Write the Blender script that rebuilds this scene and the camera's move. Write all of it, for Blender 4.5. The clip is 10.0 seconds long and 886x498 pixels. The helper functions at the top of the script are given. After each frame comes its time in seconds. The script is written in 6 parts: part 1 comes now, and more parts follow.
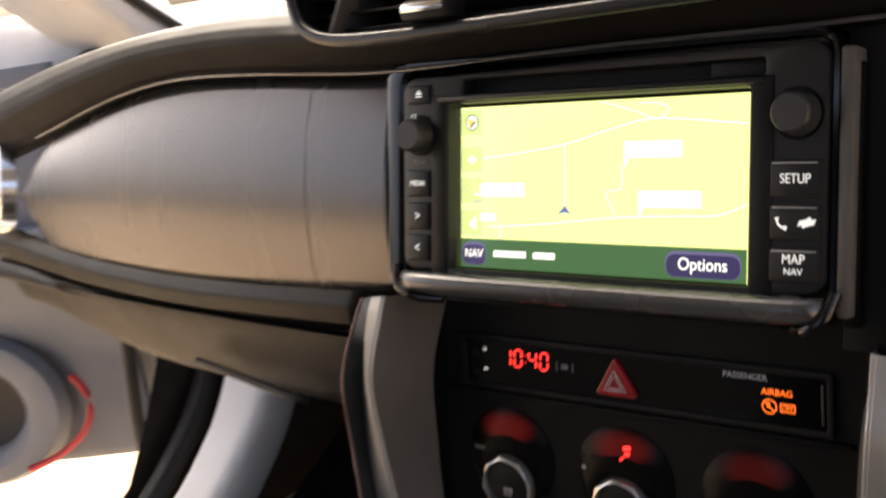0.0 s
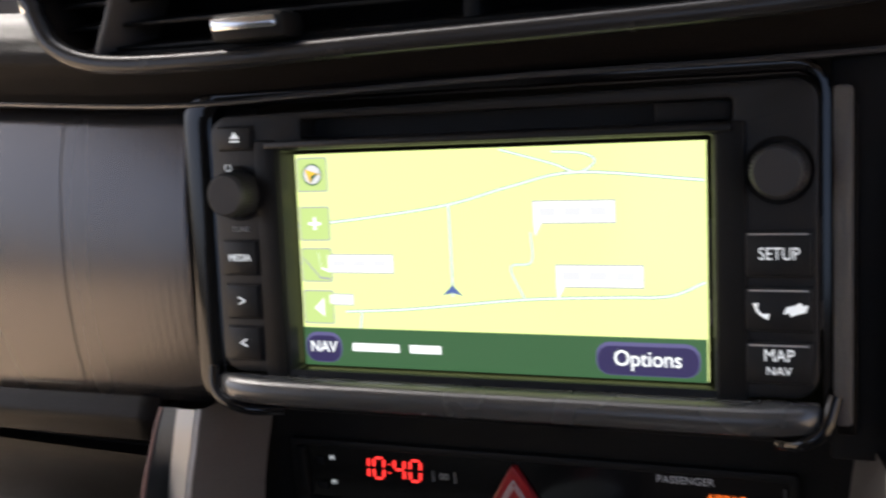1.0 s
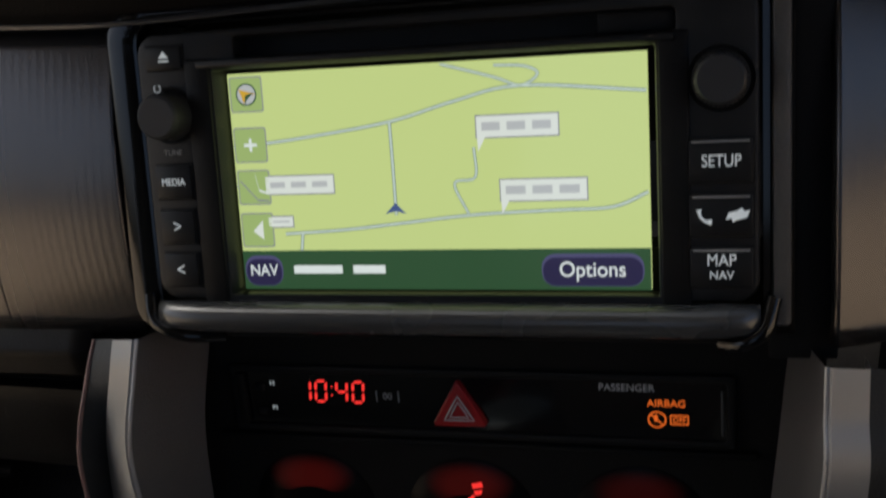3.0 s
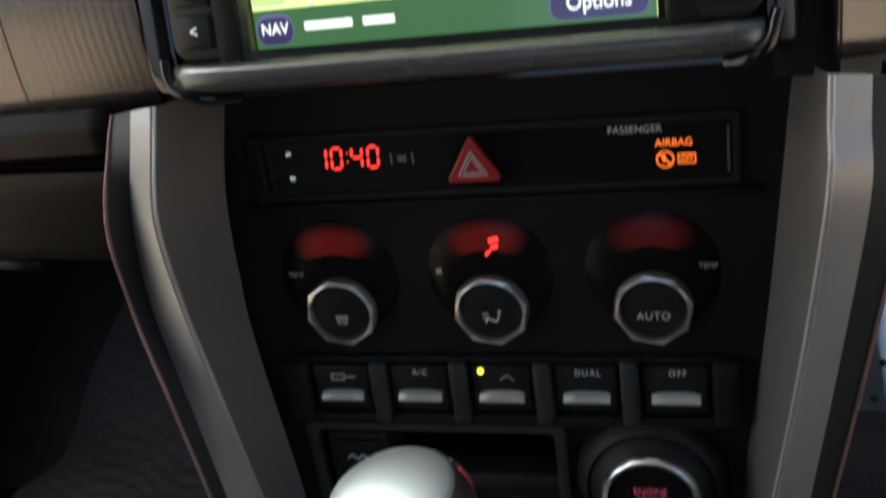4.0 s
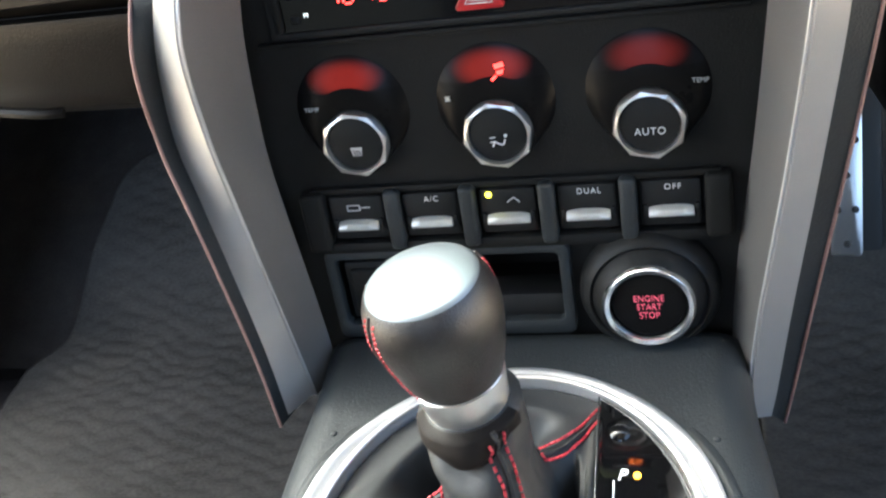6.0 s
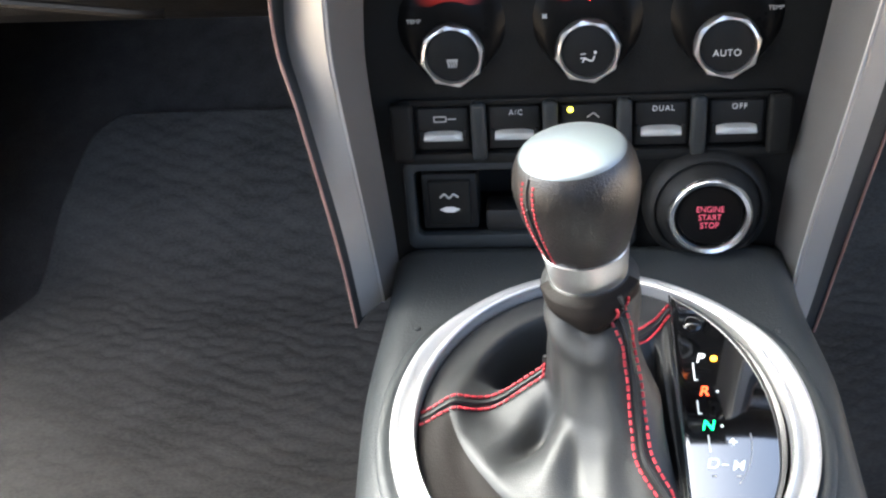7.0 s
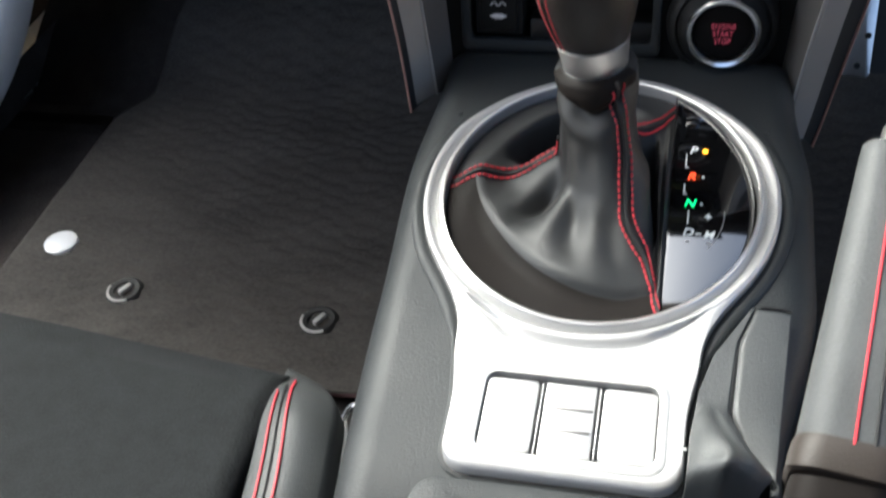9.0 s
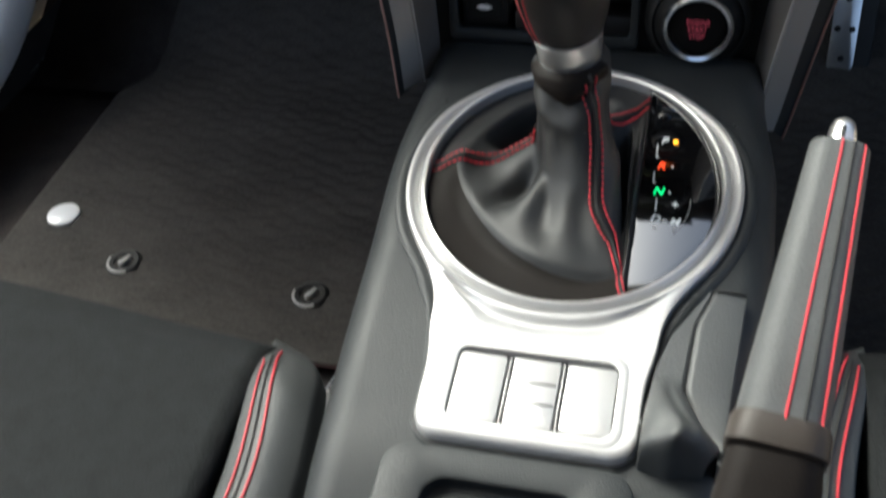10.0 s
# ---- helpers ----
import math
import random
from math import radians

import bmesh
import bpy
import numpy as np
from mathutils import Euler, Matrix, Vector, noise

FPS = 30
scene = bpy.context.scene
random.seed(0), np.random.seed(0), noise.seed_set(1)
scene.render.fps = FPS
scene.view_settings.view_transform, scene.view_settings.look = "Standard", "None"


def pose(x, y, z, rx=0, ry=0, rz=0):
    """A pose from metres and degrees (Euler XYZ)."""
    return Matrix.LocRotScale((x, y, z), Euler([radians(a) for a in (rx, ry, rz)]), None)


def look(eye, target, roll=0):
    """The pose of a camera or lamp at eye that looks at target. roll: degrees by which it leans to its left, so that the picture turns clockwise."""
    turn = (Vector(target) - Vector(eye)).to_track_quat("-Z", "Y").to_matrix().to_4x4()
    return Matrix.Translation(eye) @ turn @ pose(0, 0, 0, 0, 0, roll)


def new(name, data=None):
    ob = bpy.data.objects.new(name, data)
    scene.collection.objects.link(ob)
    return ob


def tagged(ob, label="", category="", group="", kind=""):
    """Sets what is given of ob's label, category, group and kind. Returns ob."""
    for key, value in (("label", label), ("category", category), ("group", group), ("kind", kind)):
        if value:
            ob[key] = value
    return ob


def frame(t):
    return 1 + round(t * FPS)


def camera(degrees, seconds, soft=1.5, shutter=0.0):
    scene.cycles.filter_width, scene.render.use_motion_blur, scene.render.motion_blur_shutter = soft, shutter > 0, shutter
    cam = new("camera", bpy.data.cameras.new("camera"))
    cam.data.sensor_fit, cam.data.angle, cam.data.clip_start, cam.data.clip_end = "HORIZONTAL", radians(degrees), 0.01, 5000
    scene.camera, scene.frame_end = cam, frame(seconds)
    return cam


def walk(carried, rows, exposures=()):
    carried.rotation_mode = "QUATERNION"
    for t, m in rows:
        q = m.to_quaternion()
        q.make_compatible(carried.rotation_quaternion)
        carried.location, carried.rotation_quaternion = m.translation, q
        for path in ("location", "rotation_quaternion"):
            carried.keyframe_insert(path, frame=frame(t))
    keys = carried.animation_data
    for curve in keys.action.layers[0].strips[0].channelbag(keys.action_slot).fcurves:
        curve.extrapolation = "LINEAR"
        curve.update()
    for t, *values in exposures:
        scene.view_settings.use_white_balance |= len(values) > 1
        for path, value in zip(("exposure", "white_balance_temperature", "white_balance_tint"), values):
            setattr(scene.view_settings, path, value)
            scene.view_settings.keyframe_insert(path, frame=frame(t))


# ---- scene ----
# World: x towards the driver, y towards the front of the car, z up, cabin floor at z = 0.
# STACK is the plane of the radio face, leaning back by 15 degrees; its origin is the foot of the display.
STACK = pose(0, 0, 0.43, -15)
cam = camera(46.0, 10.0, soft=2.2, shutter=0.5)
PATH = [
    (0, (0.225, -0.369, 0.040), (-1.020, 1.191, -0.093), -0.1),
    (0.5, (0.147, -0.322, 0.061), (-0.855, 1.402, -0.092), -1.6),
    (1, (0.111, -0.303, 0.077), (-0.623, 1.544, -0.141), -2.4),
    (1.5, (0.111, -0.303, 0.076), (-0.520, 1.582, -0.145), -2.2),
    (2, (0.105, -0.306, 0.076), (-0.468, 1.597, -0.147), -2.3),
    (2.2, (0.102, -0.306, 0.079), (-0.456, 1.598, -0.169), -2.6),
    (3.3, (0.095, -0.310, 0.061), (-0.447, 1.574, -0.334), -3.5),
    (3.5, (0.099, -0.313, 0.051), (-0.468, 1.556, -0.383), -4.3),
    (4, (0.0919, -0.3289, 0.0280), (-0.367, 1.239, -0.443), -6.2),
    (4.5, (0.0903, -0.3378, 0.0080), (-0.366, 1.215, -0.511), -6.8),
    (5, (0.094, -0.344, 0.006), (-0.454, 1.453, -0.682), -7.6),
    (5.2, (0.089, -0.349, 0.002), (-0.431, 1.458, -0.678), -7.8),
    (6.3, (0.077, -0.390, 0.003), (-0.390, 1.413, -0.727), -7.9),
    (6.5, (0.052, -0.410, -0.002), (-0.334, 1.413, -0.728), -6.9),
    (7, (-0.012, -0.437, -0.027), (-0.240, 1.428, -0.712), -3.2),
    (7.5, (-0.014, -0.449, -0.019), (-0.297, 1.411, -0.697), -2.7),
    (8, (0.009, -0.490, -0.037), (-0.371, 1.302, -0.839), -1.9),
    (8.5, (0.029, -0.515, -0.041), (-0.387, 1.191, -0.997), -1.8),
    (9, (0.038, -0.530, -0.032), (-0.383, 1.200, -0.943), -1.6),
    (9.5, (0.042, -0.534, -0.001), (-0.380, 1.212, -0.882), -2.1),
    (10, (0.056, -0.551, -0.018), (-0.369, 1.158, -0.966), -0.5),
]
EXPOSURES = [(0.0, 2.25, 7200, 8), (0.5, 2.2, 6850, 8), (1.0, 2.03, 6250, 7), (1.5, 1.86, 6050, 7), (2.2, 1.5, 6100, 6), (3.3, 0.85, 6200, 0), (3.6, 1.1, 6350, -1), (4.0, 2.15, 6200, -4), (4.5, 3.18, 6050, -7), (5.2, 3.57, 6000, -7), (6.3, 4.2, 5950, -4), (7.0, 4.02, 5950, -1), (7.5, 3.98, 5950, -1), (8.0, 3.65, 5900, -1), (8.5, 2.95, 5900, -1), (9.0, 2.52, 5900, -1), (9.5, 2.22, 5950, -2), (10.0, 2.1, 6000, -3)]
walk(cam, [(t, STACK @ look(eye, target, roll)) for t, eye, target, roll in PATH], EXPOSURES)

# ---- daylight ----
world = bpy.data.worlds.new("daylight")
scene.world = world
world.use_nodes = True
sky = world.node_tree.nodes.new("ShaderNodeTexSky")
sky.sky_type = "NISHITA"
sky.sun_disc = False
sky.sun_elevation = radians(46)
sky.sun_rotation = radians(-58)
sky.air_density = 0.4
sky.dust_density = 7.0
sky.ozone_density = 0.4
world.node_tree.links.new(sky.outputs[0], world.node_tree.nodes["Background"].inputs[0])
world.node_tree.nodes["Background"].inputs[1].default_value = 0.16
sun = new("sun", bpy.data.lights.new("sun", "SUN"))
sun.data.energy = 0.9
sun.data.angle = radians(25)
sun.data.color = (1.0, 0.95, 0.88)
sun.matrix_world = look((0, 0, 6), Vector((0, 0, 6)) - Vector((math.sin(radians(-58)) * math.cos(radians(46)), math.cos(radians(-58)) * math.cos(radians(46)), math.sin(radians(46)))))

# ---- materials ----
MATS = {}


def mat(name, color, rough=0.5, metal=0.0, var=0.15, scale=40.0, bump=0.0, bscale=900.0, coat=0.0, spec=0.5, emit=None, power=0.0, rvar=0.08, speck=None, stretch=(1, 1, 1)):
    """A surface with stains at a large scale, grain at a small one, and relief."""
    m = bpy.data.materials.new(name)
    m.use_nodes = True
    nt = m.node_tree
    bsdf = nt.nodes["Principled BSDF"]
    coords = nt.nodes.new("ShaderNodeTexCoord")
    mapping = nt.nodes.new("ShaderNodeMapping")
    mapping.inputs["Scale"].default_value = stretch
    nt.links.new(coords.outputs["Object"], mapping.inputs[0])

    def grain(size, detail):
        n = nt.nodes.new("ShaderNodeTexNoise")
        n.inputs["Scale"].default_value = size
        n.inputs["Detail"].default_value = detail
        nt.links.new(mapping.outputs[0], n.inputs["Vector"])
        return n

    big, small = grain(scale, 4), grain(bscale, 2)
    both = nt.nodes.new("ShaderNodeMath")
    both.operation = "MULTIPLY_ADD"
    both.inputs[1].default_value = 0.45
    nt.links.new(small.outputs["Fac"], both.inputs[0])
    half = nt.nodes.new("ShaderNodeMath")
    half.operation = "MULTIPLY"
    half.inputs[1].default_value = 0.55
    nt.links.new(big.outputs["Fac"], half.inputs[0])
    nt.links.new(half.outputs[0], both.inputs[2])
    ramp = nt.nodes.new("ShaderNodeValToRGB")
    ramp.color_ramp.elements[0].position, ramp.color_ramp.elements[1].position = 0.3, 0.7
    ramp.color_ramp.elements[0].color = (*[c * (1 - var) for c in color], 1)
    ramp.color_ramp.elements[1].color = (*[min(1, c * (1 + var)) for c in color], 1)
    nt.links.new(both.outputs[0], ramp.inputs[0])
    last = ramp.outputs[0]
    if speck:
        dots = grain(speck[1], 1)
        cut = nt.nodes.new("ShaderNodeMapRange")
        cut.inputs[1].default_value, cut.inputs[2].default_value = 0.56, 0.72
        nt.links.new(dots.outputs["Fac"], cut.inputs[0])
        mix = nt.nodes.new("ShaderNodeMix")
        mix.data_type = "RGBA"
        nt.links.new(cut.outputs[0], mix.inputs[0])
        nt.links.new(last, mix.inputs[6])
        mix.inputs[7].default_value = (*speck[0], 1)
        last = mix.outputs[2]
    nt.links.new(last, bsdf.inputs["Base Color"])
    vary = nt.nodes.new("ShaderNodeMapRange")
    vary.inputs[3].default_value, vary.inputs[4].default_value = max(0.02, rough - rvar), min(1, rough + rvar)
    nt.links.new(big.outputs["Fac"], vary.inputs[0])
    nt.links.new(vary.outputs[0], bsdf.inputs["Roughness"])
    bsdf.inputs["Metallic"].default_value = metal
    bsdf.inputs["Specular IOR Level"].default_value = spec
    bsdf.inputs["Coat Weight"].default_value = coat
    bsdf.inputs["Coat Roughness"].default_value = 0.06
    if bump:
        b = nt.nodes.new("ShaderNodeBump")
        b.inputs["Strength"].default_value = bump
        b.inputs["Distance"].default_value = 0.0006
        nt.links.new(small.outputs["Fac"], b.inputs["Height"])
        nt.links.new(b.outputs[0], bsdf.inputs["Normal"])
    if emit:
        bsdf.inputs["Emission Color"].default_value = (*emit, 1)
        bsdf.inputs["Emission Strength"].default_value = power
    MATS[name] = m
    return m


mat("black_plastic", (0.0088, 0.0089, 0.0088), 0.5, spec=0.22, bump=0.25, bscale=1800)
mat("panel_plastic", (0.0088, 0.0088, 0.0082), 0.60, spec=0.14, bump=0.35, bscale=1500)
mat("gloss_black", (0.004, 0.004, 0.0045), 0.10, var=0.1, coat=0.15, rvar=0.03, spec=0.4)
mat("gate_gloss", (0.004, 0.004, 0.0045), 0.04, var=0.1, coat=1.0, rvar=0.02, spec=1.0).node_tree.nodes["Principled BSDF"].inputs["Coat IOR"].default_value = 1.8
mat("unit_plastic", (0.012, 0.012, 0.012), 0.42, spec=0.35, bump=0.2, bscale=2200)
mat("dash_vinyl", (0.0075, 0.0066, 0.0062), 0.6, bump=0.5, bscale=1300, spec=0.13)
mat("lower_vinyl", (0.0050, 0.0040, 0.0033), 0.44, bump=0.4, bscale=1300, spec=0.13)
mat("dash_panel", (0.105, 0.099, 0.097), 0.27, metal=0.8, var=0.07, scale=30, rvar=0.02, bump=0.05, bscale=1400, stretch=(1, 1, 0.05))
mat("console_plastic", (0.0170, 0.0198, 0.0212), 0.52, bump=0.45, bscale=1100, spec=0.38)
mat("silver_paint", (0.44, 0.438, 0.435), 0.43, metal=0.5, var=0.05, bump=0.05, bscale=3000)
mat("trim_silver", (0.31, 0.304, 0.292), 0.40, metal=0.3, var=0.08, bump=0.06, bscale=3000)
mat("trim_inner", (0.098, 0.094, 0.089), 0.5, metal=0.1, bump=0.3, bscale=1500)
mat("chrome", (0.86, 0.86, 0.86), 0.2, metal=1.0, var=0.05, rvar=0.05)
mat("satin_metal", (0.72, 0.72, 0.71), 0.3, metal=0.95, var=0.06, rvar=0.05)
mat("cap_metal", (0.180, 0.206, 0.226), 0.42, metal=0.75, var=0.05, bump=0.05, bscale=4000)
mat("leather", (0.0185, 0.0194, 0.0199), 0.54, var=0.2, scale=60, bump=0.25, bscale=1500, spec=0.45)
mat("knob_leather", (0.0098, 0.0084, 0.0077), 0.38, var=0.3, scale=70, bump=0.5, bscale=1300, spec=0.6)
# leather darkened for shade on the gear gaiter; plain dark on the handbrake boot
mat("dark_shade_leather", (0.0085, 0.0066, 0.0056), 0.62, var=0.2, scale=60, bump=0.3, bscale=1500, spec=0.12)
mat("seat_fabric", (0.0135, 0.0149, 0.0156), 0.9, var=0.4, scale=85, bump=1.0, bscale=900, spec=0.2)
mat("seat_leather", (0.044, 0.047, 0.048), 0.5, var=0.2, bump=0.35, bscale=1100)
mat("red_thread", (0.44, 0.028, 0.042), 0.6, var=0.2, bscale=3000)
mat("carpet", (0.041, 0.0370, 0.0350), 0.95, var=0.4, scale=45, bump=1.0, bscale=700, spec=0.1, speck=((0.042, 0.035, 0.034), 320))
mat("mat_carpet", (0.052, 0.0485, 0.045), 0.92, var=0.4, scale=16, bump=0.8, bscale=420, spec=0.12, speck=((0.058, 0.053, 0.049), 230), stretch=(0.8, 1.25, 1))
mat("mat_edge", (0.045, 0.016, 0.018), 0.8, var=0.3)
# near-black that stands in for shade in hollows and gaps, also on hidden parts
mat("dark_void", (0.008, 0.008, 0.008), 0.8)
mat("rim_metal", (0.76, 0.74, 0.72), 0.30, metal=0.9, var=0.06, rvar=0.05)
mat("rubber", (0.012, 0.012, 0.012), 0.65, bump=0.2)
# print with a faint glow added to brighten it
mat("white_print", (0.60, 0.60, 0.60), 0.5, var=0.04, emit=(0.8, 0.8, 0.8), power=0.004)
mat("gate_print", (0.7, 0.7, 0.7), 0.5, var=0.04, emit=(0.9, 0.92, 0.9), power=0.05)
# lettering with a stronger added glow so it reads brighter
mat("unit_print", (0.78, 0.78, 0.78), 0.5, var=0.04, emit=(0.85, 0.88, 0.9), power=0.15)
mat("satin_black", (0.018, 0.018, 0.0185), 0.26, var=0.1, spec=0.55, rvar=0.05, bump=0.1, bscale=2200)
mat("brake_leather", (0.066, 0.069, 0.070), 0.58, var=0.2, bump=0.35, bscale=1100, spec=0.3)
mat("foot_plastic", (0.030, 0.024, 0.020), 0.5, bump=0.3, bscale=1300, spec=0.3)
mat("grey_print", (0.40, 0.40, 0.39), 0.5, var=0.04)
mat("pale_trim", (0.85, 0.86, 0.875), 0.55, var=0.06, bump=0.2)
mat("headliner", (0.24, 0.24, 0.238), 0.9, var=0.06, bump=0.4, bscale=900)
mat("door_vinyl", (0.145, 0.165, 0.205), 0.5, var=0.1, bump=0.4)
def glow(name, power):
    """A dark window lit from behind, brightest in its middle."""
    g = mat(name, (0.005, 0.0042, 0.0042), 0.30, var=0.2, spec=0.12, emit=(1.0, 0.05, 0.035), power=0.0)
    nt = g.node_tree
    co = nt.nodes.new("ShaderNodeTexCoord")
    place = nt.nodes.new("ShaderNodeMapping")
    place.inputs["Location"].default_value = (0.0, 0.0, 3.78)
    place.inputs["Scale"].default_value = (54, 0, 108)
    nt.links.new(co.outputs["Object"], place.inputs[0])
    far = nt.nodes.new("ShaderNodeVectorMath")
    far.operation = "LENGTH"
    nt.links.new(place.outputs[0], far.inputs[0])
    fade = nt.nodes.new("ShaderNodeMapRange")
    fade.interpolation_type = "SMOOTHSTEP"
    fade.inputs[1].default_value, fade.inputs[2].default_value = 1.0, 0.35
    fade.inputs[3].default_value, fade.inputs[4].default_value = 0.0, power
    nt.links.new(far.outputs["Value"], fade.inputs[0])
    nt.links.new(fade.outputs[0], nt.nodes["Principled BSDF"].inputs["Emission Strength"])


glow("red_lens", 0.0165)
glow("red_lens_dim", 0.0085)
mat("smoked_lens", (0.0055, 0.0052, 0.005), 0.3, var=0.2, spec=0.07)
mat("hazard_red", (0.33, 0.012, 0.015), 0.32, var=0.1)
mat("led_red", (0.3, 0.01, 0.01), 0.4, emit=(1.0, 0.035, 0.03), power=0.52)
mat("led_orange", (0.3, 0.05, 0.01), 0.4, emit=(1.0, 0.065, 0.015), power=0.42)
mat("led_lamp", (0.3, 0.14, 0.01), 0.4, emit=(1.0, 0.36, 0.02), power=0.8)
mat("piping_grey", (0.055, 0.055, 0.056), 0.3, var=0.1, spec=0.6)
mat("lip_gloss", (0.10, 0.10, 0.105), 0.22, metal=0.5, var=0.1, spec=0.6)
mat("clip_grey", (0.38, 0.37, 0.36), 0.4, var=0.2)
mat("knob_plastic", (0.034, 0.034, 0.035), 0.45, spec=0.4, bump=0.2, bscale=2200)
mat("lip_plastic", (0.045, 0.046, 0.047), 0.26, var=0.1, spec=0.9, bump=0.1, bscale=2200)
mat("lip_metal", (0.60, 0.625, 0.62), 0.42, metal=0.75, var=0.06, rvar=0.05)
mat("piping", (0.20, 0.115, 0.10), 0.6, var=0.3)
mat("led_amber", (0.3, 0.1, 0.01), 0.4, emit=(1.0, 0.16, 0.02), power=0.35)
mat("led_green", (0.05, 0.3, 0.15), 0.4, emit=(0.05, 0.80, 0.20), power=0.42)
mat("led_yellow", (0.3, 0.3, 0.02), 0.4, emit=(1.0, 0.9, 0.05), power=0.6)
# red lettering given a slight glow to stay readable
mat("start_red", (0.34, 0.05, 0.08), 0.5, emit=(0.9, 0.12, 0.20), power=0.075)
SCREEN = 0.39
mat("map_land", (0.02, 0.02, 0.02), 0.12, var=0.0, emit=(0.75, 0.82, 0.31), power=SCREEN)
mat("map_bar", (0.02, 0.02, 0.02), 0.12, var=0.0, emit=(0.042, 0.10, 0.042), power=SCREEN)
mat("map_road", (0.02, 0.02, 0.02), 0.12, var=0.0, emit=(0.72, 0.80, 0.72), power=SCREEN)
mat("map_road_edge", (0.02, 0.02, 0.02), 0.12, var=0.0, emit=(0.17, 0.22, 0.19), power=SCREEN)
mat("map_label", (0.02, 0.02, 0.02), 0.12, var=0.0, emit=(0.95, 0.93, 0.86), power=SCREEN)
mat("map_ink", (0.02, 0.02, 0.02), 0.12, var=0.0, emit=(0.34, 0.33, 0.34), power=SCREEN)
mat("map_faint", (0.02, 0.02, 0.02), 0.12, var=0.0, emit=(0.62, 0.60, 0.60), power=SCREEN)
mat("map_icon", (0.02, 0.02, 0.02), 0.12, var=0.0, emit=(0.46, 0.57, 0.20), power=SCREEN)
mat("map_pill", (0.02, 0.02, 0.02), 0.12, var=0.0, emit=(0.030, 0.024, 0.075), power=SCREEN)
mat("map_pill_rim", (0.02, 0.02, 0.02), 0.12, var=0.0, emit=(0.10, 0.09, 0.20), power=SCREEN)
mat("map_white", (0.02, 0.02, 0.02), 0.12, var=0.0, emit=(0.95, 0.95, 0.92), power=SCREEN)
mat("map_arrow", (0.02, 0.02, 0.02), 0.12, var=0.0, emit=(0.08, 0.12, 0.30), power=SCREEN)
mat("map_amber", (0.02, 0.02, 0.02), 0.12, var=0.0, emit=(0.80, 0.45, 0.05), power=SCREEN)
mat("dry_ground", (0.52, 0.395, 0.265), 0.95, var=0.35, scale=3, bump=0.5, bscale=60)
mat("car_white", (0.75, 0.76, 0.78), 0.3, var=0.03, coat=0.5)


# ---- mesh tools ----
def part(name, bm, material, parent=None, label="", m=None, sharp=40.0):
    """Links a bmesh as one mesh object, under a thing or part if one is given."""
    bmesh.ops.recalc_face_normals(bm, faces=bm.faces)
    for f in bm.faces:
        f.smooth = True
    for e in bm.edges:
        if len(e.link_faces) == 2 and e.calc_face_angle(0) > radians(sharp):
            e.smooth = False
    me = bpy.data.meshes.new(name)
    bm.to_mesh(me)
    bm.free()
    me.materials.append(MATS[material])
    ob = new(name, me)
    if parent:
        ob.parent = parent
    if m is not None:
        ob.matrix_basis = m
    if label:
        ob["label"] = label
    return ob


def thing(name, label, category, m=None, group="", kind=""):
    ob = new(name)
    ob.empty_display_size = 0.01
    if m is not None:
        ob.matrix_basis = m
    return tagged(ob, label, category, group, kind)


def rbox(sx, sy, sz, r=0.001, at=(0, 0, 0), seg=2, turn=None):
    bm = bmesh.new()
    m = Matrix.Translation(at) @ (turn or Matrix()) @ Matrix.Diagonal((sx, sy, sz, 1))
    bmesh.ops.create_cube(bm, size=1.0, matrix=m)
    if r:
        bmesh.ops.bevel(bm, geom=bm.edges[:], offset=r, segments=seg, profile=0.5, affect="EDGES")
    return bm


def rrect(w, h, r, n=5, cx=0.0, cy=0.0):
    pts = []
    for k, (sx, sy) in enumerate(((1, 1), (-1, 1), (-1, -1), (1, -1))):
        for j in range(n + 1):
            a = radians(90 * k + 90 * j / n)
            pts.append((cx + sx * (w / 2 - r) + r * math.cos(a), cy + sy * (h / 2 - r) + r * math.sin(a)))
    return pts


def disc_pts(r, n=40, cx=0.0, cy=0.0, ry=None, start=0.0):
    return [(cx + r * math.cos(start + 2 * math.pi * k / n), cy + (ry or r) * math.sin(start + 2 * math.pi * k / n)) for k in range(n)]


